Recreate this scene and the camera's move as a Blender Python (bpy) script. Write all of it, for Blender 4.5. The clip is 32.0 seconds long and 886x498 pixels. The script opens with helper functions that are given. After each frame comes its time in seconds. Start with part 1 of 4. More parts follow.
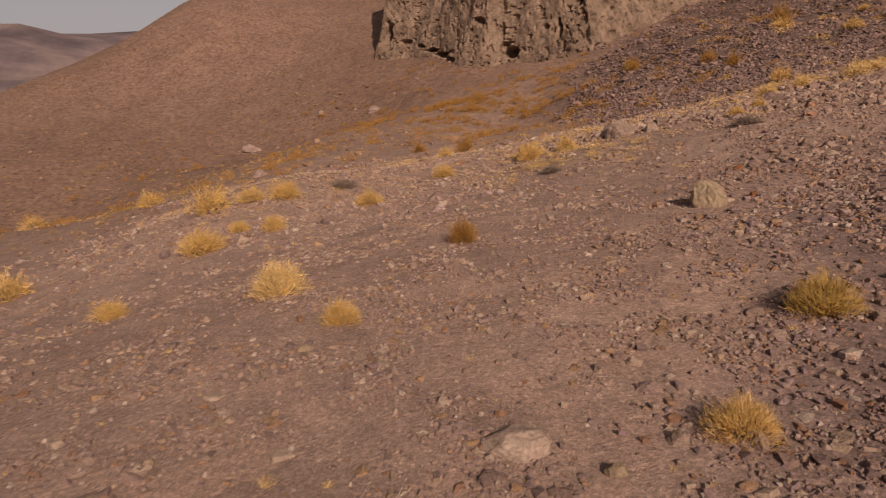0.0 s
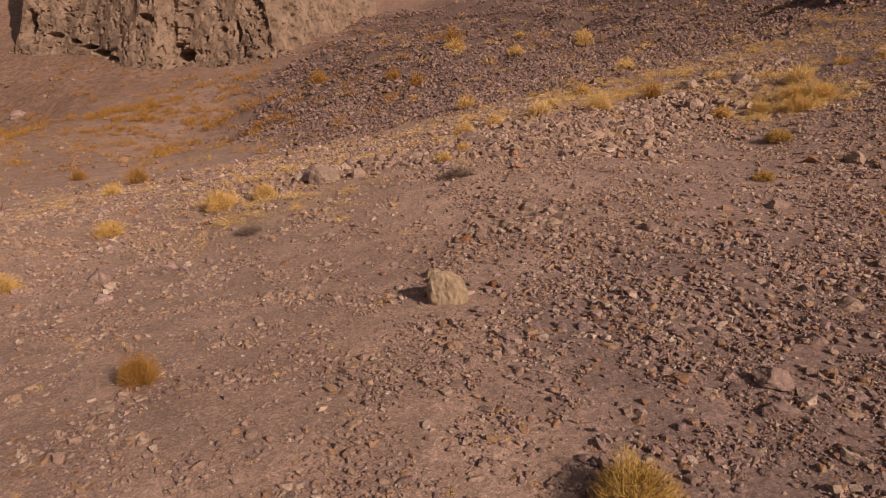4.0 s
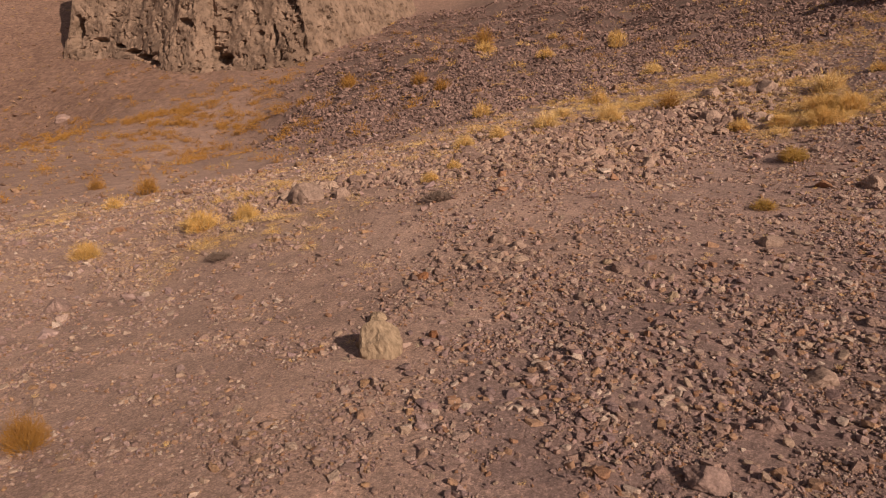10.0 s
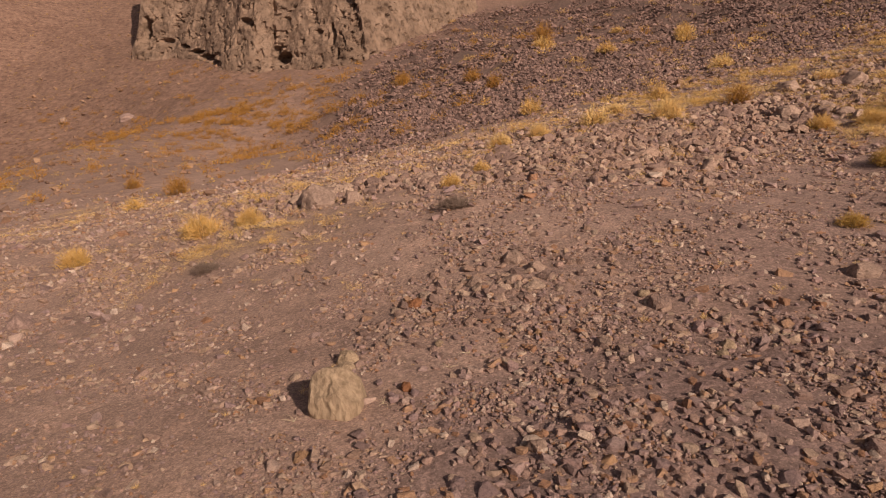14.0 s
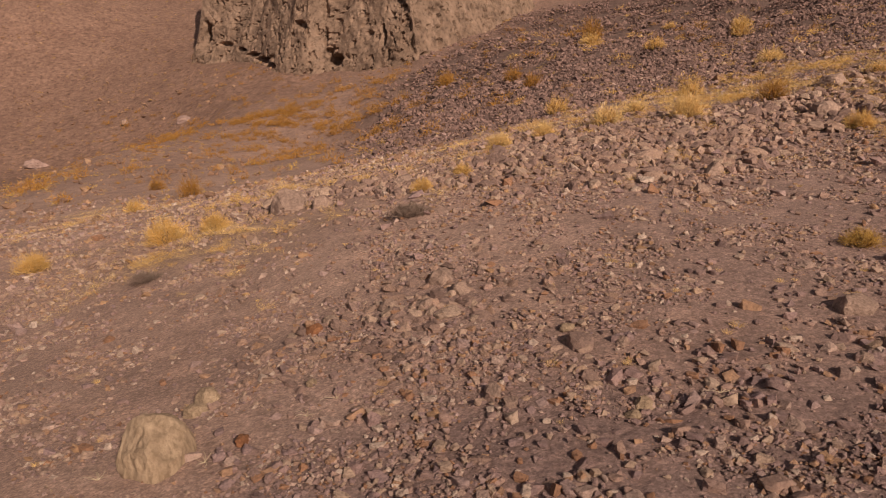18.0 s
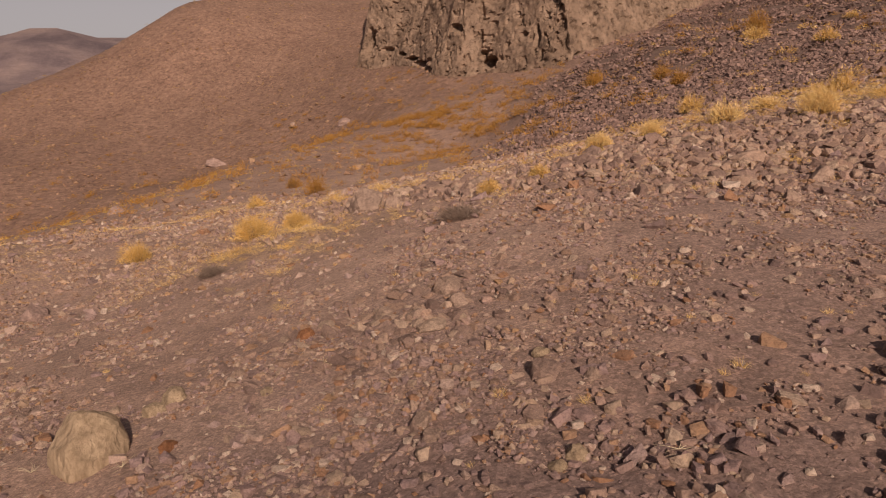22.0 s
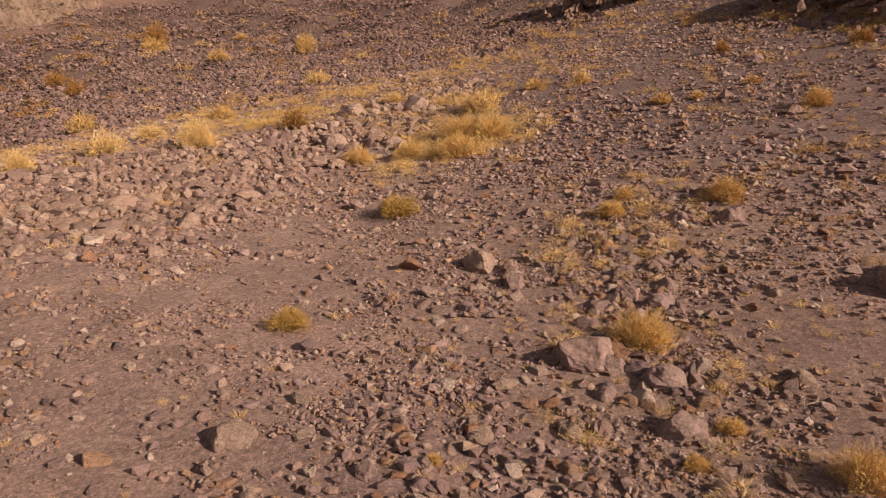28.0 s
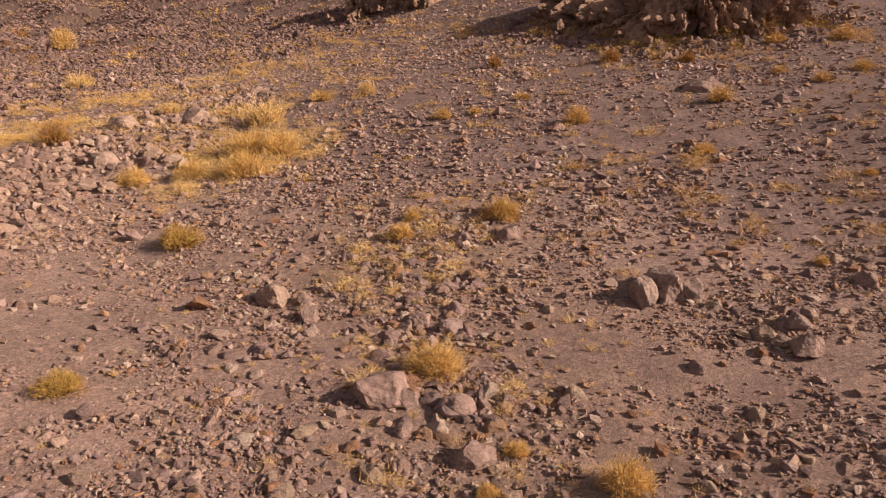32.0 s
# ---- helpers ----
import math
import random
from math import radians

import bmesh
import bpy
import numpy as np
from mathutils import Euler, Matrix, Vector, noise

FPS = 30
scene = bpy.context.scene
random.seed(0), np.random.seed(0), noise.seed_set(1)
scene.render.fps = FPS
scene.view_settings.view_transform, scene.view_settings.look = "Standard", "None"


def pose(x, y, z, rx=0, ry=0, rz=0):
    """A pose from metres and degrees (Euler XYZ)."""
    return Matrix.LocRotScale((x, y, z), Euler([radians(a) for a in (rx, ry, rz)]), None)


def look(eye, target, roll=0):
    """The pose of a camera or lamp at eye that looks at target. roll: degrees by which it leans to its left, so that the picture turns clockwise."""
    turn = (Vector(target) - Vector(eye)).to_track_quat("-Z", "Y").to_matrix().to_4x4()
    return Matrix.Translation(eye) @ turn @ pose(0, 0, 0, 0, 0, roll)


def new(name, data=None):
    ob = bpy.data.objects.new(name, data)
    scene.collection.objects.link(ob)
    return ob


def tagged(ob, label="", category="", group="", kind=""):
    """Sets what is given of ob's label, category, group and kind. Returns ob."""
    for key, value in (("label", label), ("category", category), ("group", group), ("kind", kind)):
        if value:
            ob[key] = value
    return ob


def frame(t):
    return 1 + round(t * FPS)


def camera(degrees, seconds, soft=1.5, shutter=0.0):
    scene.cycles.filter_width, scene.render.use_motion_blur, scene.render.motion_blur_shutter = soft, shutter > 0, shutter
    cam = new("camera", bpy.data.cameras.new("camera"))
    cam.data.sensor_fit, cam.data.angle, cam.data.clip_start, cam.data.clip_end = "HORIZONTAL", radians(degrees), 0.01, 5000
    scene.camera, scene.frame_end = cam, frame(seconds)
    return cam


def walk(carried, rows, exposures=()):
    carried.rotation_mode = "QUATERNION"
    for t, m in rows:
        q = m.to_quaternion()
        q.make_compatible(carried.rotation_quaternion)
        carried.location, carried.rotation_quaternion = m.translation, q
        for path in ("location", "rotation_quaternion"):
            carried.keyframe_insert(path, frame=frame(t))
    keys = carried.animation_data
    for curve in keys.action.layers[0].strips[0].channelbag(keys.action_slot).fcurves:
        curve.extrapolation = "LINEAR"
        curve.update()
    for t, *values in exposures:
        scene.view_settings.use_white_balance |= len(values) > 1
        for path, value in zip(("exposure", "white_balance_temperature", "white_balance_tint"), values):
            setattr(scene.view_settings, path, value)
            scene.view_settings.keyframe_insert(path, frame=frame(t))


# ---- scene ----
# The drone's path: seconds, place, heading to the right, tilt down, lean.
cam = camera(64.594, 32.0, soft=1.05, shutter=0.4)
PATH = [
    (0.0, -0.000, -0.000, 6.000, -0.000, 11.700, -1.020),
    (0.5, 0.040, 0.728, 6.115, 3.559, 11.745, -0.799),
    (1.0, 0.088, 1.415, 6.287, 8.849, 11.776, -0.550),
    (1.5, 0.154, 2.081, 6.512, 14.105, 11.792, -0.158),
    (2.0, 0.226, 2.716, 6.774, 18.225, 11.764, 0.079),
    (2.5, 0.274, 3.311, 7.053, 21.200, 11.763, 0.259),
    (3.0, 0.311, 3.825, 7.331, 23.162, 11.773, 0.363),
    (3.5, 0.358, 4.277, 7.541, 24.432, 11.798, 0.335),
    (5.5, 0.805, 4.995, 7.851, 25.847, 11.841, 0.271),
    (6.0, 1.061, 5.018, 7.948, 25.734, 11.871, 0.202),
    (6.5, 1.366, 5.020, 8.049, 25.521, 11.910, 0.137),
    (7.0, 1.697, 4.977, 8.154, 25.270, 11.950, 0.077),
    (7.5, 2.033, 4.950, 8.209, 24.948, 11.963, 0.123),
    (8.0, 2.333, 4.899, 8.244, 24.430, 11.980, 0.091),
    (8.5, 2.586, 4.866, 8.304, 23.711, 12.007, -0.001),
    (9.0, 2.804, 4.873, 8.370, 22.801, 12.011, -0.049),
    (9.5, 3.031, 4.959, 8.398, 22.006, 11.992, -0.027),
    (10.0, 3.286, 5.178, 8.386, 21.359, 11.970, -0.027),
    (10.5, 3.583, 5.447, 8.356, 20.827, 11.974, -0.044),
    (11.0, 3.921, 5.818, 8.306, 20.348, 11.960, -0.042),
    (11.5, 4.246, 6.256, 8.290, 19.862, 11.964, -0.013),
    (12.0, 4.575, 6.644, 8.249, 19.274, 11.951, -0.045),
    (12.5, 4.908, 7.008, 8.232, 18.612, 11.957, -0.058),
    (13.0, 5.238, 7.325, 8.212, 17.970, 11.965, -0.102),
    (13.5, 5.563, 7.655, 8.162, 17.190, 11.948, -0.099),
    (14.0, 5.882, 7.947, 8.119, 16.060, 11.945, -0.112),
    (14.5, 6.205, 8.187, 8.072, 14.590, 11.906, -0.226),
    (16.5, 7.785, 8.984, 8.026, 11.971, 11.839, -0.486),
    (17.0, 8.291, 9.163, 8.006, 11.664, 11.828, -0.467),
    (17.5, 8.827, 9.340, 7.964, 11.258, 11.806, -0.436),
    (18.0, 9.357, 9.492, 7.926, 10.707, 11.780, -0.401),
    (18.5, 9.858, 9.655, 7.885, 9.967, 11.754, -0.391),
    (19.0, 10.294, 9.792, 7.857, 8.757, 11.738, -0.439),
    (19.5, 10.693, 9.938, 7.836, 7.097, 11.701, -0.496),
    (20.0, 11.052, 10.042, 7.832, 5.138, 11.683, -0.587),
    (20.5, 11.401, 10.136, 7.821, 3.169, 11.639, -0.663),
    (21.0, 11.735, 10.221, 7.796, 1.212, 11.579, -0.746),
    (21.5, 12.027, 10.291, 7.769, -0.749, 11.521, -0.830),
    (22.0, 12.299, 10.353, 7.747, -2.663, 11.445, -0.906),
    (22.5, 12.626, 10.409, 7.741, -3.458, 11.414, -1.008),
    (23.0, 12.985, 10.499, 7.720, -1.241, 11.400, -0.898),
    (23.5, 13.331, 10.603, 7.729, 3.219, 11.418, -0.638),
    (24.0, 13.657, 10.667, 7.913, 7.686, 11.445, -0.322),
    (24.5, 13.893, 10.738, 8.185, 13.395, 11.421, 0.117),
    (25.0, 14.008, 10.789, 8.401, 20.602, 11.320, 0.710),
    (25.5, 14.025, 10.792, 8.475, 26.724, 11.244, 1.052),
    (26.0, 14.022, 10.798, 8.508, 31.051, 11.193, 1.232),
    (26.5, 14.010, 10.815, 8.536, 34.483, 11.121, 1.358),
    (28.5, 14.018, 10.832, 8.921, 43.851, 11.063, 1.467),
    (29.0, 14.041, 10.831, 9.041, 45.939, 11.061, 1.441),
    (29.5, 14.071, 10.831, 9.120, 48.371, 11.032, 1.510),
    (30.0, 14.068, 10.822, 9.184, 50.578, 11.016, 1.515),
    (30.5, 14.084, 10.800, 9.258, 52.493, 11.001, 1.484),
    (31.0, 14.091, 10.780, 9.336, 54.503, 10.983, 1.479),
    (31.5, 14.098, 10.780, 9.409, 56.534, 10.947, 1.482),
    (32.0, 14.077, 10.784, 9.492, 58.639, 10.966, 1.475),
]
walk(cam, [(t, pose(x, y, z, 90 - down, 0, -head) @ pose(0, 0, 0, 0, 0, lean)) for t, x, y, z, head, down, lean in PATH],
     [(0, -0.34, 7000, 15), (3, -0.18, 7000, 15), (6, -0.06, 7000, 15), (13, -0.06, 7000, 15), (17, -0.15, 7000, 15), (19, -0.15, 7000, 15), (23, -0.2, 7000, 15), (26, 0.04, 7000, 15), (29, 0.26, 7000, 15), (32, 0.48, 7000, 15)])
# ---- end of path ----

# ---- world and sun ----
SUN_HEAD, SUN_UP = radians(162.0), radians(28.0)
world = bpy.data.worlds.new("desert_sky")
scene.world = world
world.use_nodes = True
wn = world.node_tree.nodes
sky = wn.new("ShaderNodeTexSky")
sky.sky_type, sky.sun_disc = "NISHITA", False
sky.sun_elevation, sky.sun_rotation = SUN_UP, SUN_HEAD
sky.air_density, sky.dust_density, sky.ozone_density, sky.altitude = 1.0, 4.0, 1.0, 1300
wn["Background"].inputs["Strength"].default_value = 0.05
pale = wn.new("ShaderNodeHueSaturation")
pale.inputs["Saturation"].default_value, pale.inputs["Value"].default_value = 0.22, 1.3
haze = wn.new("ShaderNodeMix")
haze.data_type, haze.blend_type = "RGBA", "MULTIPLY"
haze.inputs["Factor"].default_value, haze.inputs["B"].default_value = 1.0, (1.05, 0.965, 0.97, 1)
world.node_tree.links.new(sky.outputs["Color"], pale.inputs["Color"])
world.node_tree.links.new(pale.outputs["Color"], haze.inputs["A"])
world.node_tree.links.new(haze.outputs["Result"], wn["Background"].inputs["Color"])
sun = new("sun", bpy.data.lights.new("sun", "SUN"))
sun.data.energy, sun.data.angle, sun.data.color = 5.0, radians(0.53), (1.0, 0.86, 0.70)
sun.matrix_world = look((300 * math.sin(SUN_HEAD), 300 * math.cos(SUN_HEAD), 300 * math.tan(SUN_UP)), (0, 0, 0))
rng = np.random.default_rng(7)


# ---- noise ----
def lattice(ix, iy, seed):
    h = (ix.astype(np.int64) * 374761393 + iy.astype(np.int64) * 668265263 + seed * 974634777) & 0xFFFFFFFF
    h = ((h ^ (h >> 13)) * 1274126177) & 0xFFFFFFFF
    return ((h ^ (h >> 16)) & 0xFFFF) / 32767.5 - 1.0


def smooth_noise(x, y, seed=0):
    ix, iy = np.floor(x), np.floor(y)
    fx, fy = x - ix, y - iy
    fx, fy = fx * fx * (3 - 2 * fx), fy * fy * (3 - 2 * fy)
    a, b = lattice(ix, iy, seed), lattice(ix + 1, iy, seed)
    c, d = lattice(ix, iy + 1, seed), lattice(ix + 1, iy + 1, seed)
    return (a * (1 - fx) + b * fx) * (1 - fy) + (c * (1 - fx) + d * fx) * fy


def fbm(x, y, octaves=4, seed=0, gain=0.5):
    total, amp = 0.0, 1.0
    for k in range(octaves):
        total = total + amp * smooth_noise(x * 2 ** k + 17.3 * k, y * 2 ** k - 9.1 * k, seed + k)
        amp *= gain
    return total


def step(a, b, v):
    s = np.clip((v - a) / (b - a), 0, 1)
    return s * s * (3 - 2 * s)


def bump(x, y, cx, cy, sx, sy):
    return np.exp(-((x - cx) / sx) ** 2 - ((y - cy) / sy) ** 2)


# ---- lie of the land ----
# One long slope that climbs to the right and away, hills on it (centre, spread, height), and gentle rolls near the path.
PLANE = (0.019, 0.15712, 0.08027)
HILLS = [
    (-80, 290, 60, 60, 35.42),
    (20, 270, 60, 60, 25.34),
    (120, 250, 70, 70, 18.48),
    (180, 120, 60, 60, 17.08),
    (110, 20, 45, 45, 23.07),
    (60, 45, 20, 20, -1.45),
    (70, 80, 25, 25, -1.17),
    (40, 100, 18, 22, 0.87),
    (15, 150, 18, 18, -2.55),
    (-20, 150, 22, 22, -7.70),
    (-10, 200, 20, 20, 2.24),
    (-75, 235, 30, 30, 14.03),
    (10, 100, 18, 22, -8.39),
    (5, 65, 18, 18, -2.63),
    (-125, 215, 35, 35, 11.43),
    (-60, 105, 35, 35, -11.92),
    (-30, 50, 22, 22, -2.30),
    (45, 20, 14, 14, 0.23),
    (0, -15, 20, 15, 4.57),
    (35, -10, 20, 16, 3.25),
    (-70, 106, 22, 22, 0.13),
    (-70, 150, 22, 22, -0.76),
    (-70, 172, 22, 22, -0.51),
    (-48, 106, 22, 22, 0.72),
    (-48, 128, 22, 22, -0.31),
    (-48, 150, 22, 22, -4.01),
    (-48, 172, 22, 22, -2.51),
    (-48, 194, 22, 22, -0.27),
    (-26, 62, 22, 22, -0.27),
    (-26, 84, 22, 22, -1.53),
    (-26, 106, 22, 22, -0.95),
    (-26, 128, 22, 22, -0.41),
    (-26, 150, 22, 22, -0.63),
    (-26, 172, 22, 22, -0.50),
    (-26, 194, 22, 22, -0.68),
    (-4, 62, 22, 22, 0.33),
    (-4, 84, 22, 22, 0.54),
    (-4, 128, 22, 22, -2.09),
    (-4, 150, 22, 22, 1.70),
    (-4, 172, 22, 22, 1.26),
    (-4, 194, 22, 22, -0.68),
    (18, 62, 22, 22, -0.76),
    (18, 84, 22, 22, -0.20),
    (18, 106, 22, 22, 1.10),
    (18, 128, 22, 22, -1.79),
    (18, 150, 22, 22, 0.88),
    (18, 172, 22, 22, 1.04),
    (40, 62, 22, 22, -0.42),
    (40, 84, 22, 22, -0.63),
    (40, 106, 22, 22, 0.28),
    (40, 128, 22, 22, -0.44),
    (40, 150, 22, 22, 0.14),
    (40, 172, 22, 22, 0.26),
]
ROLLS = [
    (0.46, 0.42, -0.66, 0.12, 0.19, -0.45),
    (0.73, 0.21, 0.53, -0.06, -0.24, -0.19),
    (-0.00, 0.54, -0.37, 0.60, -0.33, 0.23),
    (0.65, -0.57, 0.13, 0.69, -0.38, -0.41),
    (1.42, -0.47, 0.33, -0.10, 0.68, -0.23),
    (0.13, -0.12, 0.23, -0.01, 0.11, 0.09),
]


def far_land(x, y):
    r, head = np.hypot(x, y), np.degrees(np.arctan2(x, y))
    ridge = step(900, 2300, r) * (1 - step(2600, 4300, r))
    crest = 252 + 34 * np.exp(-((head + 30.8) / 2.2) ** 2) + 40 * fbm(head / 9.0, r / 1500, 3, 41)
    hills = step(380, 900, r) * (1 - step(1100, 1700, r)) * (30 + 38 * fbm(x / 420, y / 420, 3, 44))
    return -45 + ridge * np.maximum(crest + 26 * fbm(x / 260, y / 260, 4, 43), 0) + np.maximum(hills, 0)


def land(x, y):
    """The ground's height, without its fine relief."""
    x, y = np.asarray(x, float), np.asarray(y, float)
    z = PLANE[0] + PLANE[1] * x + PLANE[2] * y
    for cx, cy, sx, sy, h in HILLS:
        z = z + h * bump(x, y, cx, cy, sx, sy)
    for j, row in enumerate(ROLLS):
        for i, h in enumerate(row):
            z = z + h * bump(x, y, -8 + 7.5 * i, 6 + 7.5 * j, 7.5, 7.5)
    s = step(300, 520, np.hypot(x - 10, y - 60))
    return z * (1 - s) + far_land(x, y) * s


def ground_at(x, y):
    """The ground's height with its fine relief."""
    x, y = np.asarray(x, float), np.asarray(y, float)
    d = np.hypot(x - 12, y - 16)
    near = 1 - step(40, 90, d)
    rough = stony(x, y)
    z = land(x, y) + near * (0.05 * fbm(x / 1.7, y / 1.7, 3, 5) + (0.012 + 0.04 * rough) * fbm(x / 0.45, y / 0.45, 2, 8))
    far = step(45, 100, d) * (1 - step(320, 600, d))
    return z + far * (0.55 * fbm(x / 9, y / 9, 3, 11) + 1.1 * scree(x, y) * fbm(x / 5, y / 5, 3, 12))


# ---- what lies where ----
def stony(x, y):
    """How thickly stones lie near the path, 0 to 1."""
    wob = fbm(x / 5, y / 5, 3, 21)
    field = step(-1.2, 1.6, (x - 7.3) * 0.9 - (y - 18) * 0.35 + 1.6 * wob) * (1 - 0.72 * step(16.6, 19.6, y + 0.9 * wob - 0.12 * (x - 12))) * (1 - step(21, 24, y + 0.9 * wob))
    path = bump(x, y, 16.5, 20.5, 3.6, 2.8) + 0.5 * bump(x, y, 17, 16.8, 2.2, 2.0)
    field = field * (1 - 0.5 * np.clip(path, 0, 1)) * (1 - 0.9 * step(19.5, 22.5, x - 0.15 * (y - 16) + 0.8 * wob))
    heap = 0.55 * bump(x, y, 10.6, 21.4, 2.4, 1.6)
    right = step(21.2, 24.4, x - 0.3 * (y - 18) + 0.8 * wob) * (1 - 0.95 * bump(x, y, 25.9, 14.0, 1.7, 3.4)) * (1 - 0.6 * bump(x, y, 23.5, 13.0, 2.5, 1.5))
    return np.clip(np.maximum(np.maximum(field, heap), 0.42 * right) + 0.06, 0, 1)


def pile(x, y):
    """The low ridge of pale broken rock beyond the open ground."""
    mid = np.interp(x, (4, 8.5, 12, 14, 18, 24, 28, 33, 40), (37, 36, 33.5, 32.5, 31.5, 33.3, 34, 36, 38.5)) + 0.8 * smooth_noise(x / 5, y / 5, 31)
    half = np.interp(x, (4, 8.5, 12, 14, 18, 24, 28, 33, 40), (1.2, 1.8, 2.6, 3.6, 4.4, 3.6, 3.2, 3.0, 2.0))
    return np.exp(-((y - mid) / half) ** 4) * step(3, 9, x) * (1 - step(38, 42, x)) * np.clip(0.75 + 0.7 * fbm(x / 2.2, y / 2.2, 2, 34), 0.15, 1)


def scree(x, y):
    """The dark fan of loose rock on the hillside."""
    edge = 6 * fbm(x / 18, y / 18, 3, 33)
    a = step(12, 25, x - 0.62 * np.maximum(y - 108, 0) + edge) * step(49, 60, y + 0.2 * (x - 30) + edge)
    return a * (1 - step(165, 190, y + edge)) * (1 - step(95, 130, x))


def grassy(x, y):
    """Dry yellow grass: along both sides of the ridge of rock, and in the hollow behind it."""
    n = fbm(x / 4, y / 4, 3, 36)
    mid = 38.5 + 0.25 * (x - 20)
    a = np.exp(-((y - mid) / 5.0) ** 2) * step(-4, 12, x) * (1 - step(44, 60, x))
    b = bump(x, y, 31.5, 31.0, 4.0, 3.0) + 0.3 * bump(x, y, 5, 35.8, 2.2, 1.6) + 0.25 * bump(x, y, 4, 33.5, 6, 3) + 0.35 * bump(x, y, 13, 31, 3, 2) + 0.3 * bump(x, y, 19, 32, 7, 4) + 0.8 * bump(x, y, 34, 36, 4, 4) + 0.5 * bump(x, y, 2, 37, 5, 4) + 0.35 * bump(x, y, 10, 37, 6, 2.6) + 0.7 * bump(x, y, 31.5, 29.6, 2.6, 2.6) + 0.45 * bump(x, y, -8, 42, 14, 8) + 0.5 * bump(x, y, 36, 44, 12, 9)
    c = 0.5 * bump(x, y, 26, 19.5, 3, 2.5) + 0.35 * bump(x, y, 20, 14.5, 3, 3)
    return np.clip((a * 0.32 + b + c) * np.clip(0.25 + 2.0 * n, 0, 1.4), 0, 1)


# ---- materials ----
def material(name, rough=0.9):
    mat = bpy.data.materials.new(name)
    mat.use_nodes = True
    nt = mat.node_tree
    bsdf = nt.nodes["Principled BSDF"]
    bsdf.inputs["Roughness"].default_value = rough
    bsdf.inputs["Specular IOR Level"].default_value = 0.25
    return mat, nt, bsdf


def ramp(nt, source, stops):
    node = nt.nodes.new("ShaderNodeValToRGB")
    el = node.color_ramp.elements
    while len(el) < len(stops):
        el.new(0.5)
    for e, (p, c) in zip(el, stops):
        e.position, e.color = p, (*c, 1)
    nt.links.new(source, node.inputs["Fac"])
    return node.outputs["Color"]


def noise_tex(nt, coord, scale, detail=4.0, rough=0.6):
    node = nt.nodes.new("ShaderNodeTexNoise")
    node.inputs["Scale"].default_value, node.inputs["Detail"].default_value, node.inputs["Roughness"].default_value = scale, detail, rough
    nt.links.new(coord, node.inputs["Vector"])
    return node.outputs["Fac"]


def mixed(nt, fac, a, b, kind="MIX"):
    node = nt.nodes.new("ShaderNodeMix")
    node.data_type, node.blend_type = "RGBA", kind
    for sock, value in ((node.inputs["Factor"], fac), (node.inputs["A"], a), (node.inputs["B"], b)):
        if isinstance(value, (int, float)):
            sock.default_value = value
        elif isinstance(value, tuple):
            sock.default_value = (*value, 1)
        else:
            nt.links.new(value, sock)
    return node.outputs["Result"]


def calc(nt, op, a, b):
    node = nt.nodes.new("ShaderNodeMath")
    node.operation = op
    for sock, value in zip(node.inputs, (a, b)):
        if isinstance(value, (int, float)):
            sock.default_value = value
        else:
            nt.links.new(value, sock)
    return node.outputs[0]


def relief(nt, bsdf, height, strength, distance):
    node = nt.nodes.new("ShaderNodeBump")
    node.inputs["Strength"].default_value, node.inputs["Distance"].default_value = strength, distance
    nt.links.new(height, node.inputs["Height"])
    nt.links.new(node.outputs["Normal"], bsdf.inputs["Normal"])


def attribute(nt, name):
    node = nt.nodes.new("ShaderNodeAttribute")
    node.attribute_name = name
    return node.outputs["Fac"]


def coords(nt, kind="Object"):
    return nt.nodes.new("ShaderNodeTexCoord").outputs[kind]


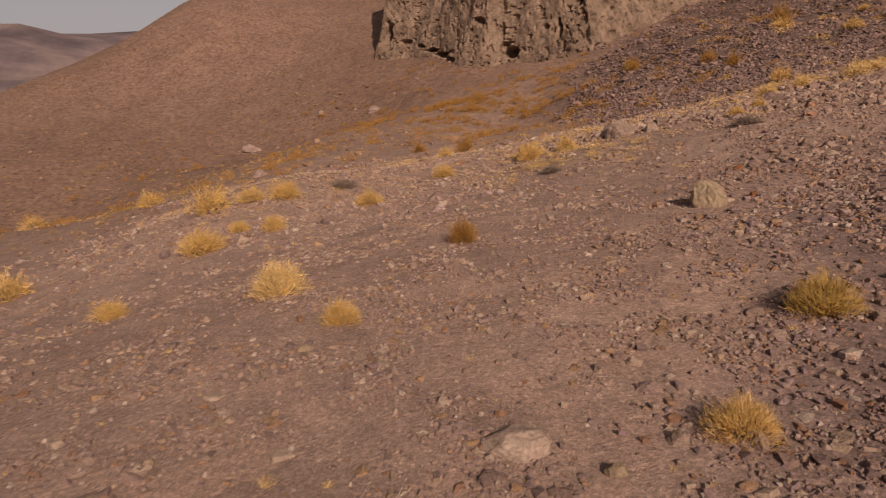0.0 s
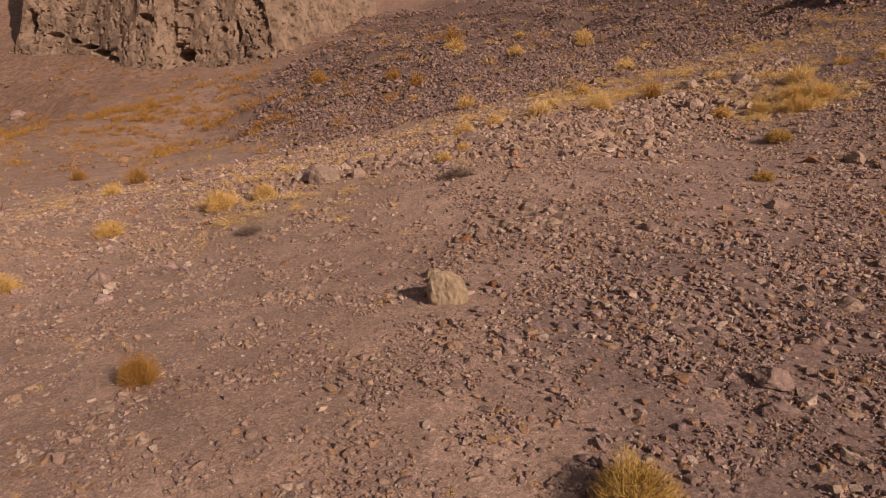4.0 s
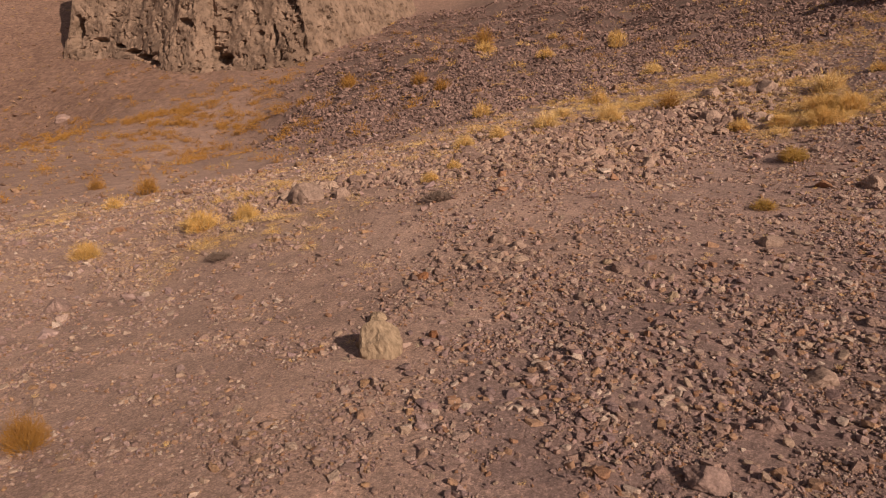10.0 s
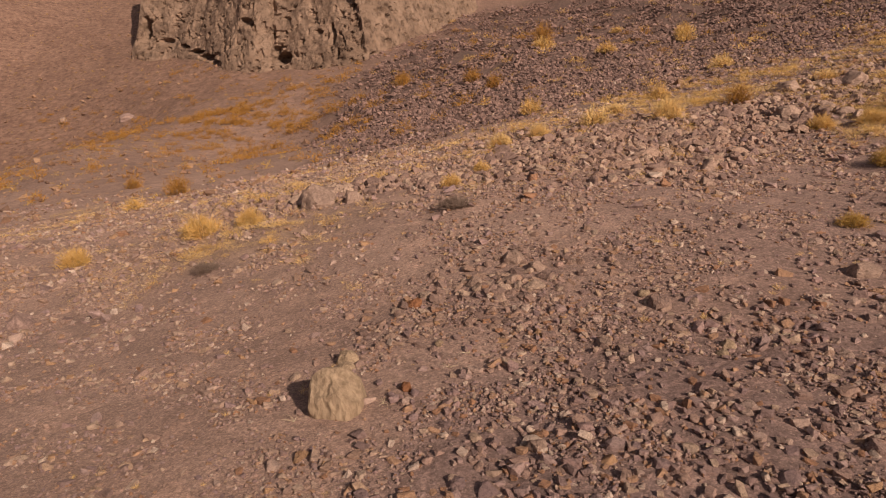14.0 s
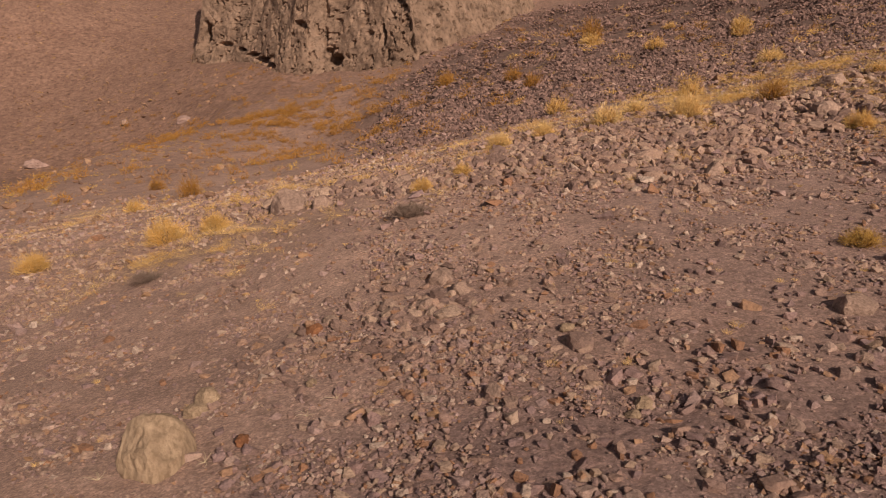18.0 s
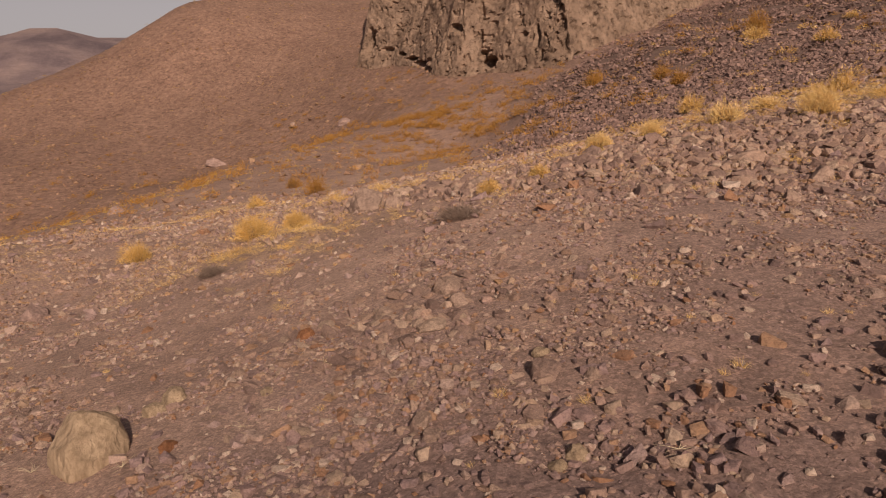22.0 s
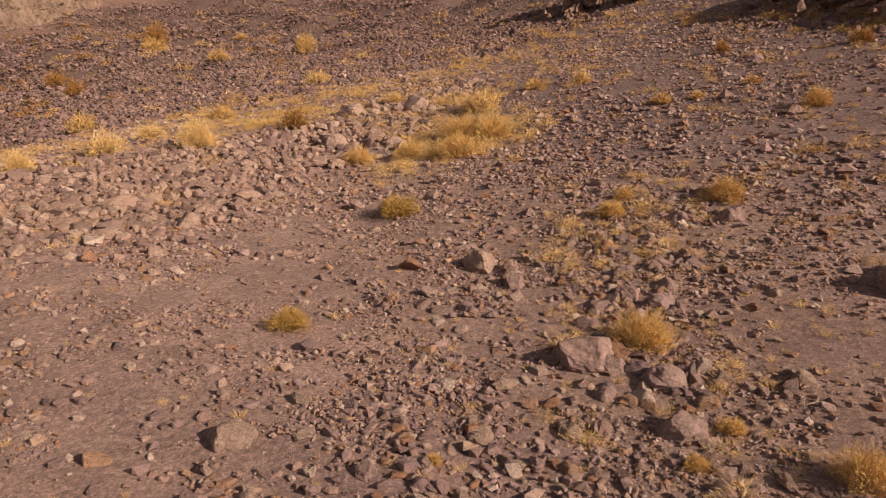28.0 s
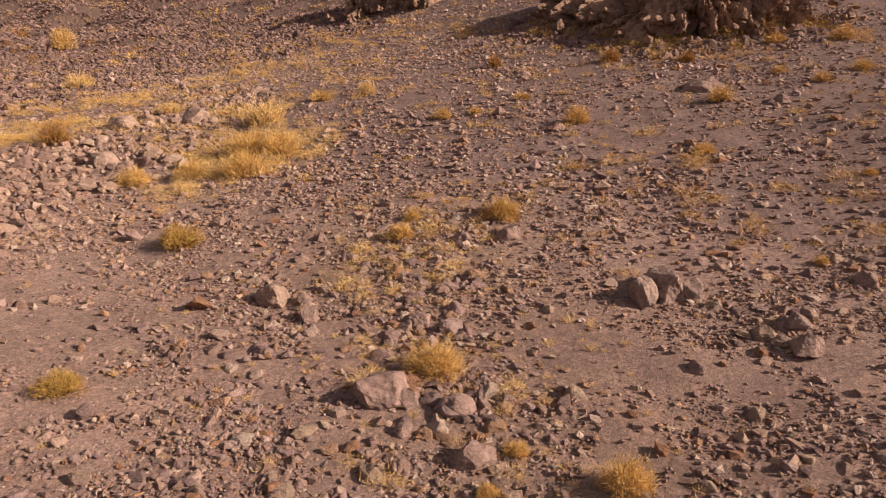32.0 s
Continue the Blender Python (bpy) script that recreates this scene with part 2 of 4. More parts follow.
def ground_material():
    mat, nt, bsdf = material("desert_ground", 0.95)
    c = coords(nt)
    big = noise_tex(nt, c, 0.12, 5)
    mid = noise_tex(nt, c, 0.9, 6)
    fine = noise_tex(nt, c, 9.0, 5, 0.7)
    dust = ramp(nt, fine, [(0.30, (0.43, 0.280, 0.222)), (0.55, (0.545, 0.362, 0.292)), (0.8, (0.64, 0.442, 0.364))])
    grav = ramp(nt, fine, [(0.30, (0.195, 0.130, 0.124)), (0.55, (0.32, 0.216, 0.200)), (0.8, (0.455, 0.32, 0.292))])
    dark = ramp(nt, fine, [(0.30, (0.13, 0.086, 0.074)), (0.6, (0.23, 0.150, 0.130)), (0.85, (0.34, 0.228, 0.195))])
    hill = ramp(nt, mid, [(0.30, (0.24, 0.142, 0.108)), (0.55, (0.32, 0.194, 0.148)), (0.8, (0.39, 0.246, 0.190))])
    hill = mixed(nt, 1.0, hill, ramp(nt, noise_tex(nt, c, 1.6, 3, 0.55), [(0.30, (1.30, 1.24, 1.18)), (0.42, (1.0, 1.0, 1.0)), (0.58, (1.0, 1.0, 1.0)), (0.68, (0.52, 0.50, 0.50))]), "MULTIPLY")
    # Distant range: the haze of the air is put into this pale mauve colour.
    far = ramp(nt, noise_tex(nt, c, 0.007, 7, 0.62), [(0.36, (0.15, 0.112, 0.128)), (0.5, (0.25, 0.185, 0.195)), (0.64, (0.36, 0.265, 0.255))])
    col = mixed(nt, attribute(nt, "stony"), dust, grav)
    col = mixed(nt, attribute(nt, "hill"), col, hill)
    col = mixed(nt, attribute(nt, "scree"), col, dark)
    straw = ramp(nt, mid, [(0.3, (0.30, 0.20, 0.085)), (0.7, (0.42, 0.30, 0.14))])
    col = mixed(nt, calc(nt, "MULTIPLY", attribute(nt, "grassy"), 0.4), col, straw)
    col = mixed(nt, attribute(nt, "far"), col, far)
    tone = ramp(nt, big, [(0.35, (0.82, 0.80, 0.80)), (0.65, (1.0, 1.0, 1.0))])
    col = mixed(nt, 1.0, col, tone, "MULTIPLY")
    tone = ramp(nt, mid, [(0.3, (0.80, 0.80, 0.82)), (0.7, (1.0, 1.0, 1.0))])
    col = mixed(nt, 1.0, col, tone, "MULTIPLY")
    for scale, lo, hi, amount in ((38.0, 0.5, 1.45, 0.6), (15.0, 0.6, 1.35, 0.5), (1.7, 0.72, 1.2, 0.5)):
        cells = nt.nodes.new("ShaderNodeTexVoronoi")
        cells.inputs["Scale"].default_value = scale
        nt.links.new(c, cells.inputs["Vector"])
        parts = nt.nodes.new("ShaderNodeSeparateColor")
        nt.links.new(cells.outputs["Color"], parts.inputs["Color"])
        col = mixed(nt, amount, col, ramp(nt, parts.outputs["Red"], [(0.0, (lo, lo, lo)), (0.75, (1, 1, 1)), (1.0, (hi, hi * 0.97, hi * 0.93))]), "MULTIPLY")
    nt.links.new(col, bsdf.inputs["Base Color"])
    grit = noise_tex(nt, c, 26.0, 6, 0.75)
    h = calc(nt, "ADD", calc(nt, "MULTIPLY", fine, 0.8), calc(nt, "MULTIPLY", grit, 0.7))
    relief(nt, bsdf, h, 1.0, 0.036)
    return mat


def stone_material(name, shades, joined):
    """Weathered stone; each one takes its own shade."""
    mat, nt, bsdf = material(name, 0.88)
    if joined:
        rnd = nt.nodes.new("ShaderNodeNewGeometry").outputs["Random Per Island"]
    else:
        rnd = nt.nodes.new("ShaderNodeObjectInfo").outputs["Random"]
    c = coords(nt)
    base = ramp(nt, rnd, [(i / len(shades), s) for i, s in enumerate(shades)])
    base.node.color_ramp.interpolation = "CONSTANT"
    n = noise_tex(nt, c, 7.0, 6, 0.65)
    col = mixed(nt, 1.0, base, ramp(nt, n, [(0.34, (0.66, 0.64, 0.64)), (0.50, (1.0, 1.0, 1.0)), (0.72, (1.3, 1.26, 1.18))]), "MULTIPLY")
    col = mixed(nt, 0.8, col, ramp(nt, noise_tex(nt, c, 30.0, 4, 0.7), [(0.36, (0.62, 0.60, 0.60)), (0.5, (1.0, 1.0, 1.0)), (0.7, (1.25, 1.22, 1.15))]), "MULTIPLY")
    col = mixed(nt, calc(nt, "MULTIPLY", noise_tex(nt, c, 1.3, 3), 0.45), col, (0.34, 0.22, 0.168))
    nt.links.new(col, bsdf.inputs["Base Color"])
    relief(nt, bsdf, noise_tex(nt, c, 18.0, 6, 0.75), 1.0, 0.06)
    return mat


MIX = [(0.407, 0.265, 0.23), (0.281, 0.185, 0.177), (0.485, 0.345, 0.3), (0.339, 0.222, 0.219), (0.209, 0.14, 0.144), (0.427, 0.25, 0.161), (0.388, 0.27, 0.262), (0.582, 0.45, 0.385), (0.301, 0.205, 0.214), (0.359, 0.235, 0.198), (0.33, 0.165, 0.096), (0.446, 0.32, 0.251)]
PALE = [(0.409, 0.277, 0.223), (0.322, 0.213, 0.184), (0.487, 0.348, 0.277), (0.261, 0.171, 0.151), (0.383, 0.246, 0.196), (0.209, 0.134, 0.122)]
DARK = [(0.18, 0.113, 0.108), (0.105, 0.068, 0.069), (0.245, 0.153, 0.145), (0.14, 0.088, 0.090), (0.31, 0.196, 0.175)]
DUSTY = [(0.372, 0.255, 0.213), (0.431, 0.3, 0.244), (0.304, 0.2, 0.172), (0.49, 0.36, 0.291), (0.353, 0.225, 0.172), (0.412, 0.24, 0.135), (0.265, 0.175, 0.161), (0.461, 0.31, 0.224)]
RUST = [(0.297, 0.166, 0.100), (0.225, 0.124, 0.080), (0.342, 0.207, 0.128), (0.180, 0.100, 0.072)]
M_GROUND = ground_material()
M_STONES, M_STONE = stone_material("mixed_stones", MIX, True), stone_material("mixed_stone", MIX, False)
M_PALES, M_PALE = stone_material("pale_stones", PALE, True), stone_material("pale_stone", PALE, False)
M_DARKS = stone_material("dark_stones", DARK, True)
M_DUSTY = stone_material("dusty_stones", DUSTY, True)
M_COBBLE = stone_material("dusty_cobble", DUSTY, False)
M_RUSTS = stone_material("rusty_stones", RUST, True)


def plain_stone(name, dark, light):
    mat, nt, bsdf = material(name, 0.9)
    c = coords(nt)
    col = ramp(nt, noise_tex(nt, c, 3.0, 8, 0.65), [(0.30, dark), (0.68, light)])
    col = mixed(nt, 1.0, col, ramp(nt, noise_tex(nt, c, 14, 4), [(0.35, (0.7, 0.68, 0.66)), (0.6, (1, 1, 1))]), "MULTIPLY")
    nt.links.new(col, bsdf.inputs["Base Color"])
    relief(nt, bsdf, noise_tex(nt, c, 9.0, 8, 0.7), 0.9, 0.06)
    return mat


M_TAN = plain_stone("tan_boulder", (0.265, 0.184, 0.125), (0.48, 0.348, 0.243))
M_GREY = plain_stone("grey_boulder", (0.22, 0.147, 0.121), (0.45, 0.312, 0.252))
M_MAUVE = plain_stone("mauve_boulder", (0.21, 0.138, 0.124), (0.43, 0.288, 0.252))
M_BROWN = plain_stone("dark_boulder", (0.19, 0.126, 0.113), (0.42, 0.283, 0.246))
M_RED = plain_stone("red_stone", (0.22, 0.09, 0.045), (0.36, 0.165, 0.085))


def plant_material(name, tones):
    mat, nt, bsdf = material(name, 0.75)
    rnd = nt.nodes.new("ShaderNodeNewGeometry").outputs["Random Per Island"]
    col = ramp(nt, rnd, [((i + 0.5) / len(tones), s) for i, s in enumerate(tones)])
    col = mixed(nt, 1.0, col, ramp(nt, noise_tex(nt, coords(nt), 2.2, 3), [(0.3, (0.72, 0.72, 0.70)), (0.7, (1.12, 1.1, 1.05))]), "MULTIPLY")
    nt.links.new(col, bsdf.inputs["Base Color"])
    return mat


M_GOLD = plant_material("golden_twigs", [(0.64, 0.375, 0.11), (0.70, 0.445, 0.17), (0.52, 0.29, 0.075), (0.74, 0.51, 0.25)])
M_STRAW = plant_material("straw_blades", [(0.74, 0.50, 0.22), (0.80, 0.58, 0.30), (0.62, 0.40, 0.16), (0.76, 0.48, 0.18)])
M_ORANGE = plant_material("rusty_twigs", [(0.36, 0.165, 0.035), (0.43, 0.215, 0.05), (0.28, 0.125, 0.03), (0.40, 0.22, 0.07)])
M_OLIVE = plant_material("olive_twigs", [(0.52, 0.32, 0.085), (0.43, 0.26, 0.07), (0.60, 0.385, 0.12), (0.32, 0.19, 0.06)])
M_GREYTWIG = plant_material("grey_twigs", [(0.22, 0.155, 0.13), (0.30, 0.215, 0.18), (0.15, 0.105, 0.09)])


def mesh_from(name, verts, faces3, mat, smooth=False):
    """A mesh of triangles from arrays."""
    verts, faces3 = np.asarray(verts, np.float32), np.asarray(faces3, np.int32)
    me = bpy.data.meshes.new(name)
    me.vertices.add(len(verts))
    me.vertices.foreach_set("co", verts.ravel())
    me.loops.add(faces3.size)
    me.loops.foreach_set("vertex_index", faces3.ravel())
    me.polygons.add(len(faces3))
    me.polygons.foreach_set("loop_start", np.arange(0, faces3.size, 3, dtype=np.int32))
    me.polygons.foreach_set("use_smooth", np.full(len(faces3), smooth))
    me.materials.append(mat)
    me.update(calc_edges=True)
    me.validate()
    return me


# ---- ground ----
def spaced(lo, hi, cell, reach, grow):
    mid = np.arange(lo, hi + cell / 2, cell)
    out, s = [], cell
    while sum(out) < reach:
        s *= grow
        out.append(s)
    tail = np.cumsum(out)
    return np.concatenate([lo - tail[::-1], mid, hi + tail])


gx, gy = spaced(-12, 42, 0.42, 4600, 1.07), spaced(2, 44, 0.42, 4600, 1.065)
X, Y = np.meshgrid(gx, gy)
Z = ground_at(X, Y)
nx, ny = len(gx), len(gy)
idx = np.arange(nx * ny).reshape(ny, nx)
a, b, c, d = idx[:-1, :-1].ravel(), idx[:-1, 1:].ravel(), idx[1:, 1:].ravel(), idx[1:, :-1].ravel()
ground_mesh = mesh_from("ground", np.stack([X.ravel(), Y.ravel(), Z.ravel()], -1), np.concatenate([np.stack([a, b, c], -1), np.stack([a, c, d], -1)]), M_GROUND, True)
D = np.hypot(X - 12, Y - 16)
hilly = 0.45 * step(45, 80, D - 0.3 * (X - 10)) + 0.55 * step(100, 150, D - 0.3 * (X - 10)) * (1 - 0.7 * step(30, 60, X))
for field, values in (("stony", np.maximum(stony(X, Y) * 0.8, 0.5 * step(9, 16, X - 0.3 * (Y - 18))) * (1 - step(60, 90, D)) + 0.85 * step(27, 36, X) * (1 - step(55, 80, Y))), ("scree", np.maximum(0.9 * scree(X, Y), 0.28 * step(30, 40, X) * (1 - step(40, 60, Y)))), ("grassy", grassy(X, Y)),
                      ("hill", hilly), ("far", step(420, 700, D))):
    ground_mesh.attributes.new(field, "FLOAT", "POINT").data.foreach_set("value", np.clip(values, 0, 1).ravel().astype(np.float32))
ground = tagged(new("ground", ground_mesh), "stony desert hillside of mauve-brown gravel and dust", "ground", kind="structure")


# ---- stones ----
def hull_stone(seed, extra, flat=0.55):
    """An angular broken stone about 1 m across, as arrays: a skewed block with knocked-off corners."""
    r = random.Random(seed)
    half = (0.46 * r.uniform(0.85, 1.2), 0.46 * r.uniform(0.62, 0.95), 0.46 * flat * r.uniform(0.75, 1.25))
    skew = r.uniform(-0.35, 0.35)
    bm = bmesh.new()
    for i in range(8):
        sx, sy, sz = 1 if i & 1 else -1, 1 if i & 2 else -1, 1 if i & 4 else -1
        x, y, z = (half[0] * sx * r.uniform(0.45, 0.95), half[1] * sy * r.uniform(0.45, 0.95), half[2] * sz * r.uniform(0.5, 1.1))
        bm.verts.new((x + skew * y, y, z + 0.2 * skew * x))
    for i in range(extra):
        turn = r.uniform(0, 6.28)
        bm.verts.new((half[0] * 1.08 * math.cos(turn), half[1] * 1.08 * math.sin(turn), half[2] * r.uniform(-0.5, 0.8)))
    out = bmesh.ops.convex_hull(bm, input=bm.verts)
    bmesh.ops.delete(bm, geom=[g for g in out["geom_interior"] if isinstance(g, bmesh.types.BMVert)], context="VERTS")
    bmesh.ops.triangulate(bm, faces=bm.faces)
    bm.verts.index_update()
    verts = np.array([v.co[:] for v in bm.verts])
    faces = np.array([[v.index for v in f.verts] for f in bm.faces])
    bm.free()
    return verts, faces


def chip(seed, flat=0.6):
    """A small sharp chip about 1 m across, of eight triangles, as arrays."""
    r = random.Random(seed)
    verts = [[0.5 * r.uniform(0.7, 1.1), 0.1 * r.uniform(-1, 1), 0], [-0.5 * r.uniform(0.7, 1.1), 0.1 * r.uniform(-1, 1), 0.05], [0.15 * r.uniform(-1, 1), 0.42 * r.uniform(0.6, 1.1), 0],
             [0.15 * r.uniform(-1, 1), -0.42 * r.uniform(0.6, 1.1), 0.05], [0.2 * r.uniform(-1, 1), 0.2 * r.uniform(-1, 1), 0.5 * flat * r.uniform(0.7, 1.1)], [0, 0, -0.4 * flat]]
    faces = [[0, 2, 4], [2, 1, 4], [1, 3, 4], [3, 0, 4], [2, 0, 5], [1, 2, 5], [3, 1, 5], [0, 3, 5]]
    return np.array(verts), np.array(faces)


STONES = [hull_stone(100 + i, 5) for i in range(18)]
PEBBLES = [hull_stone(200 + i, 2) for i in range(10)]
BLOCKS = [hull_stone(160 + i, 6, 0.8) for i in range(14)]
CHIPS = [chip(220 + i, 0.7) for i in range(10)]


def chipped(name, seed, tall, mat, cuts=9, rough=0.15, fine=3, near=0.24, block=4.5):
    """A chipped, weathered rock one metre across."""
    r = random.Random(seed)
    bm = bmesh.new()
    bmesh.ops.create_icosphere(bm, subdivisions=fine, radius=0.5)
    planes = []
    for _ in range(cuts):
        n = Vector((r.gauss(0, 1), r.gauss(0, 1), abs(r.gauss(0, 0.8)))).normalized()
        planes.append((n, r.uniform(near, 0.42)))
    off = Vector((r.uniform(0, 50), r.uniform(0, 50), 0))
    turn = Euler((r.uniform(-0.5, 0.5), r.uniform(-0.5, 0.5), r.uniform(0, 3))).to_matrix()
    for v in bm.verts:
        w = turn @ v.co
        v.co *= 0.5 / (abs(w.x) ** block + abs(w.y) ** block + abs(w.z) ** block) ** (1 / block)
        for n, d in planes:
            over = v.co.dot(n) - d
            if over > 0:
                v.co -= n * over * 0.98
        k = noise.fractal(v.co * 3.0 + off, 0.8, 2.0, 5) * rough * 0.9 + noise.noise(v.co * 7 + off) * 0.05 + noise.noise(v.co * 15 + off) * 0.03
        v.co *= 1 + k
        v.co.z = v.co.z * tall
        if v.co.z < -0.22:
            v.co.z = -0.22
    wide = max(v.co.x for v in bm.verts) - min(v.co.x for v in bm.verts)
    deep = max(v.co.y for v in bm.verts) - min(v.co.y for v in bm.verts)
    for v in bm.verts:
        v.co *= 2 / (wide + deep)
    me = bpy.data.meshes.new(name)
    bm.to_mesh(me)
    bm.free()
    me.materials.append(mat)
    return me


def turns(n, tilt):
    """Random turns as n 3x3 matrices: any heading, leaning by about tilt."""
    h, p, q = rng.uniform(0, 2 * np.pi, n), rng.normal(0, tilt, n), rng.normal(0, tilt, n)
    ch, sh, cp, sp, cq, sq = np.cos(h), np.sin(h), np.cos(p), np.sin(p), np.cos(q), np.sin(q)
    o, e = np.zeros(n), np.ones(n)
    rz = np.stack([ch, -sh, o, sh, ch, o, o, o, e], -1).reshape(n, 3, 3)
    rx = np.stack([e, o, o, o, cp, -sp, o, sp, cp], -1).reshape(n, 3, 3)
    ry = np.stack([cq, o, sq, o, e, o, -sq, o, cq], -1).reshape(n, 3, 3)
    return rz @ rx @ ry


def heap(name, shapes, x, y, size, mat, label, category="stones", sink=0.12, tilt=0.4):
    """Many stones joined into one mesh."""
    z = ground_at(x, y)
    R = turns(len(x), tilt) * (size[:, None, None] * rng.uniform(0.75, 1.25, (len(x), 1, 3)))
    kind = rng.integers(0, len(shapes), len(x))
    V, Fc, base = [], [], 0
    for k, (v, f) in enumerate(shapes):
        m = np.where(kind == k)[0]
        if not len(m):
            continue
        p = np.einsum("nij,vj->nvi", R[m], v) + np.stack([x[m], y[m], z[m] + size[m] * (0.17 - sink)], -1)[:, None, :]
        V.append(p.reshape(-1, 3))
        Fc.append((f[None] + (np.arange(len(m)) * len(v))[:, None, None] + base).reshape(-1, 3))
        base += len(m) * len(v)
    return tagged(new(name, mesh_from(name, np.concatenate(V), np.concatenate(Fc), mat)), label, category, kind="stuff")


def largest(size, n):
    """Picks the n largest."""
    pick = np.zeros(len(size), bool)
    pick[np.argsort(-size)[:n]] = True
    return pick


def lay_rocks(name, meshes, x, y, size, label, group, rise=-0.01):
    """Rocks laid out one by one, each an object of its own."""
    for px, py, s in zip(x, y, size):
        ob = new(name, meshes[rng.integers(0, len(meshes))])
        ob.location = (px, py, float(ground_at(px, py)) + rise * s)
        ob.rotation_euler = (rng.normal(0, 0.3), rng.normal(0, 0.3), rng.uniform(0, 6.28))
        ob.scale = 0.9 * s * rng.uniform(0.8, 1.25, 3) * np.array([1.05, 1.0, 0.8])
        tagged(ob, label, "rock", group)


def scatter(n, x0, x1, y0, y1, chance):
    x, y = rng.uniform(x0, x1, n), rng.uniform(y0, y1, n)
    keep = rng.uniform(0, 1, n) < chance(x, y)
    return x[keep], y[keep]


def sizes(n, mid, spread, lo, hi):
    return np.clip(np.exp(rng.normal(math.log(mid), spread, n)), lo, hi)


clump = lambda x, y, s: np.clip(0.55 + 0.9 * fbm(x / s, y / s, 2, 51), 0.08, 1)
# Pebbles and stones near the path; the largest of them follow one by one below.
patchy = lambda x, y: np.clip(0.45 + 1.3 * fbm(x / 1.1, y / 1.1, 3, 53), 0.04, 1)
edge = lambda x, y: step(-12, 5, y + 2 * fbm(x / 3, y / 3, 2, 55)) * step(-20, -7, x + 2 * fbm(x / 3, y / 3, 2, 56))
x, y = scatter(620000, -14, 31, 2, 30, lambda x, y: (0.3 + 0.5 * stony(x, y)) * patchy(x, y) * edge(x, y) * step(2, 5, y) * (0.4 + 0.6 * step(-9, -2, x)))
heap("pebbles", CHIPS, x, y, sizes(len(x), 0.064, 0.45, 0.028, 0.18), M_STONES, "small brown and mauve pebbles strewn over the ground", sink=0.09, tilt=0.3)
x, y = scatter(38000, -20, 32, -12, 30, lambda x, y: edge(x, y) * (1 - 0.7 * stony(x, y)) * patchy(x, y) * 0.8)
size = sizes(len(x), 0.14, 0.4, 0.07, 0.40)
single = largest(size, 200)
lay_rocks("cobble", [chipped("cobble", 660 + i, 0.55 + 0.04 * i, M_COBBLE, 5, 0.10, 3) for i in range(8)], x[single], y[single], size[single] * 0.9, "dusty pinkish cobble resting on bare ground", "cobbles on the bare ground")
heap("half_buried_stones", STONES, x[~single], y[~single], size[~single], M_DUSTY, "dusty pinkish stones half buried in the bare ground", sink=0.2, tilt=0.3)
x, y = scatter(130000, -20, 34, -12, 31, lambda x, y: edge(x, y) * (0.4 + 0.6 * step(3, 6, y)) * np.clip(0.02 + 1.1 * stony(x, y) ** 1.3, 0, 1) * (0.12 + 0.88 * clump(x, y, 1.3)))
size = sizes(len(x), 0.118, 0.42, 0.06, 0.40)
single = largest(size, 290)
small = size < 0.125
heap("small_stones", PEBBLES, x[small], y[small], size[small], M_STONES, "small angular stones in brown, mauve and rust", sink=0.10, tilt=0.28)
small |= single
heap("loose_stones", STONES, x[~small], y[~small], size[~small], M_STONES, "angular broken stones in brown, mauve and rust, half sunk in gravel", sink=0.10, tilt=0.25)
ROCK_MESH = [chipped("rock", 600 + i, 0.60 + 0.03 * i, M_STONE, 12, 0.10, 3) for i in range(10)]
lay_rocks("rock", ROCK_MESH, x[single], y[single], size[single], "angular weathered rock lying on stony ground", "rocks strewn over the slope")
x, y = scatter(900, 7, 15, 18.5, 24.5, lambda x, y: bump(x, y, 11, 21.6, 2.2, 1.6))
size = sizes(len(x), 0.24, 0.35, 0.12, 0.55)
single = largest(size, 70)
lay_rocks("heaped_rock", [chipped("heaped_rock", 700 + i, 0.6 + 0.04 * i, M_PALE, 10, 0.11, 3) for i in range(6)], x[single], y[single], size[single], "pale brown rock in a low heap of stones", "rocks heaped on the bare ground")
x, y, size = x[~single], y[~single], size[~single]
heap("heaped_stones", STONES, x, y, size, M_PALES, "heap of pale brown broken stones on the bare ground", sink=0.22)
x, y = scatter(3600, 19, 33, 11, 25, lambda x, y: np.clip(bump(x, y, 25, 18.4, 3.6, 2.6) + 0.7 * bump(x, y, 21.8, 15.6, 1.8, 1.6) + 0.8 * bump(x, y, 28, 12, 1.6, 1.2), 0, 1) * clump(x, y, 1.2))
size = sizes(len(x), 0.22, 0.42, 0.1, 0.55)
single = largest(size, 220)
lay_rocks("dark_rock", [chipped("dark_rock", 720 + i, 0.7 + 0.04 * i, M_STONE, 11, 0.12, 3) for i in range(8)], x[single], y[single], size[single], "mauve-brown angular rock with dry grass round it", "dark rocks with dry grass", 0.06)
x, y, size = x[~single], y[~single], size[~single]
heap("dark_rocks", STONES, x, y, size, M_STONES, "mauve-brown broken rocks with dry grass between them")
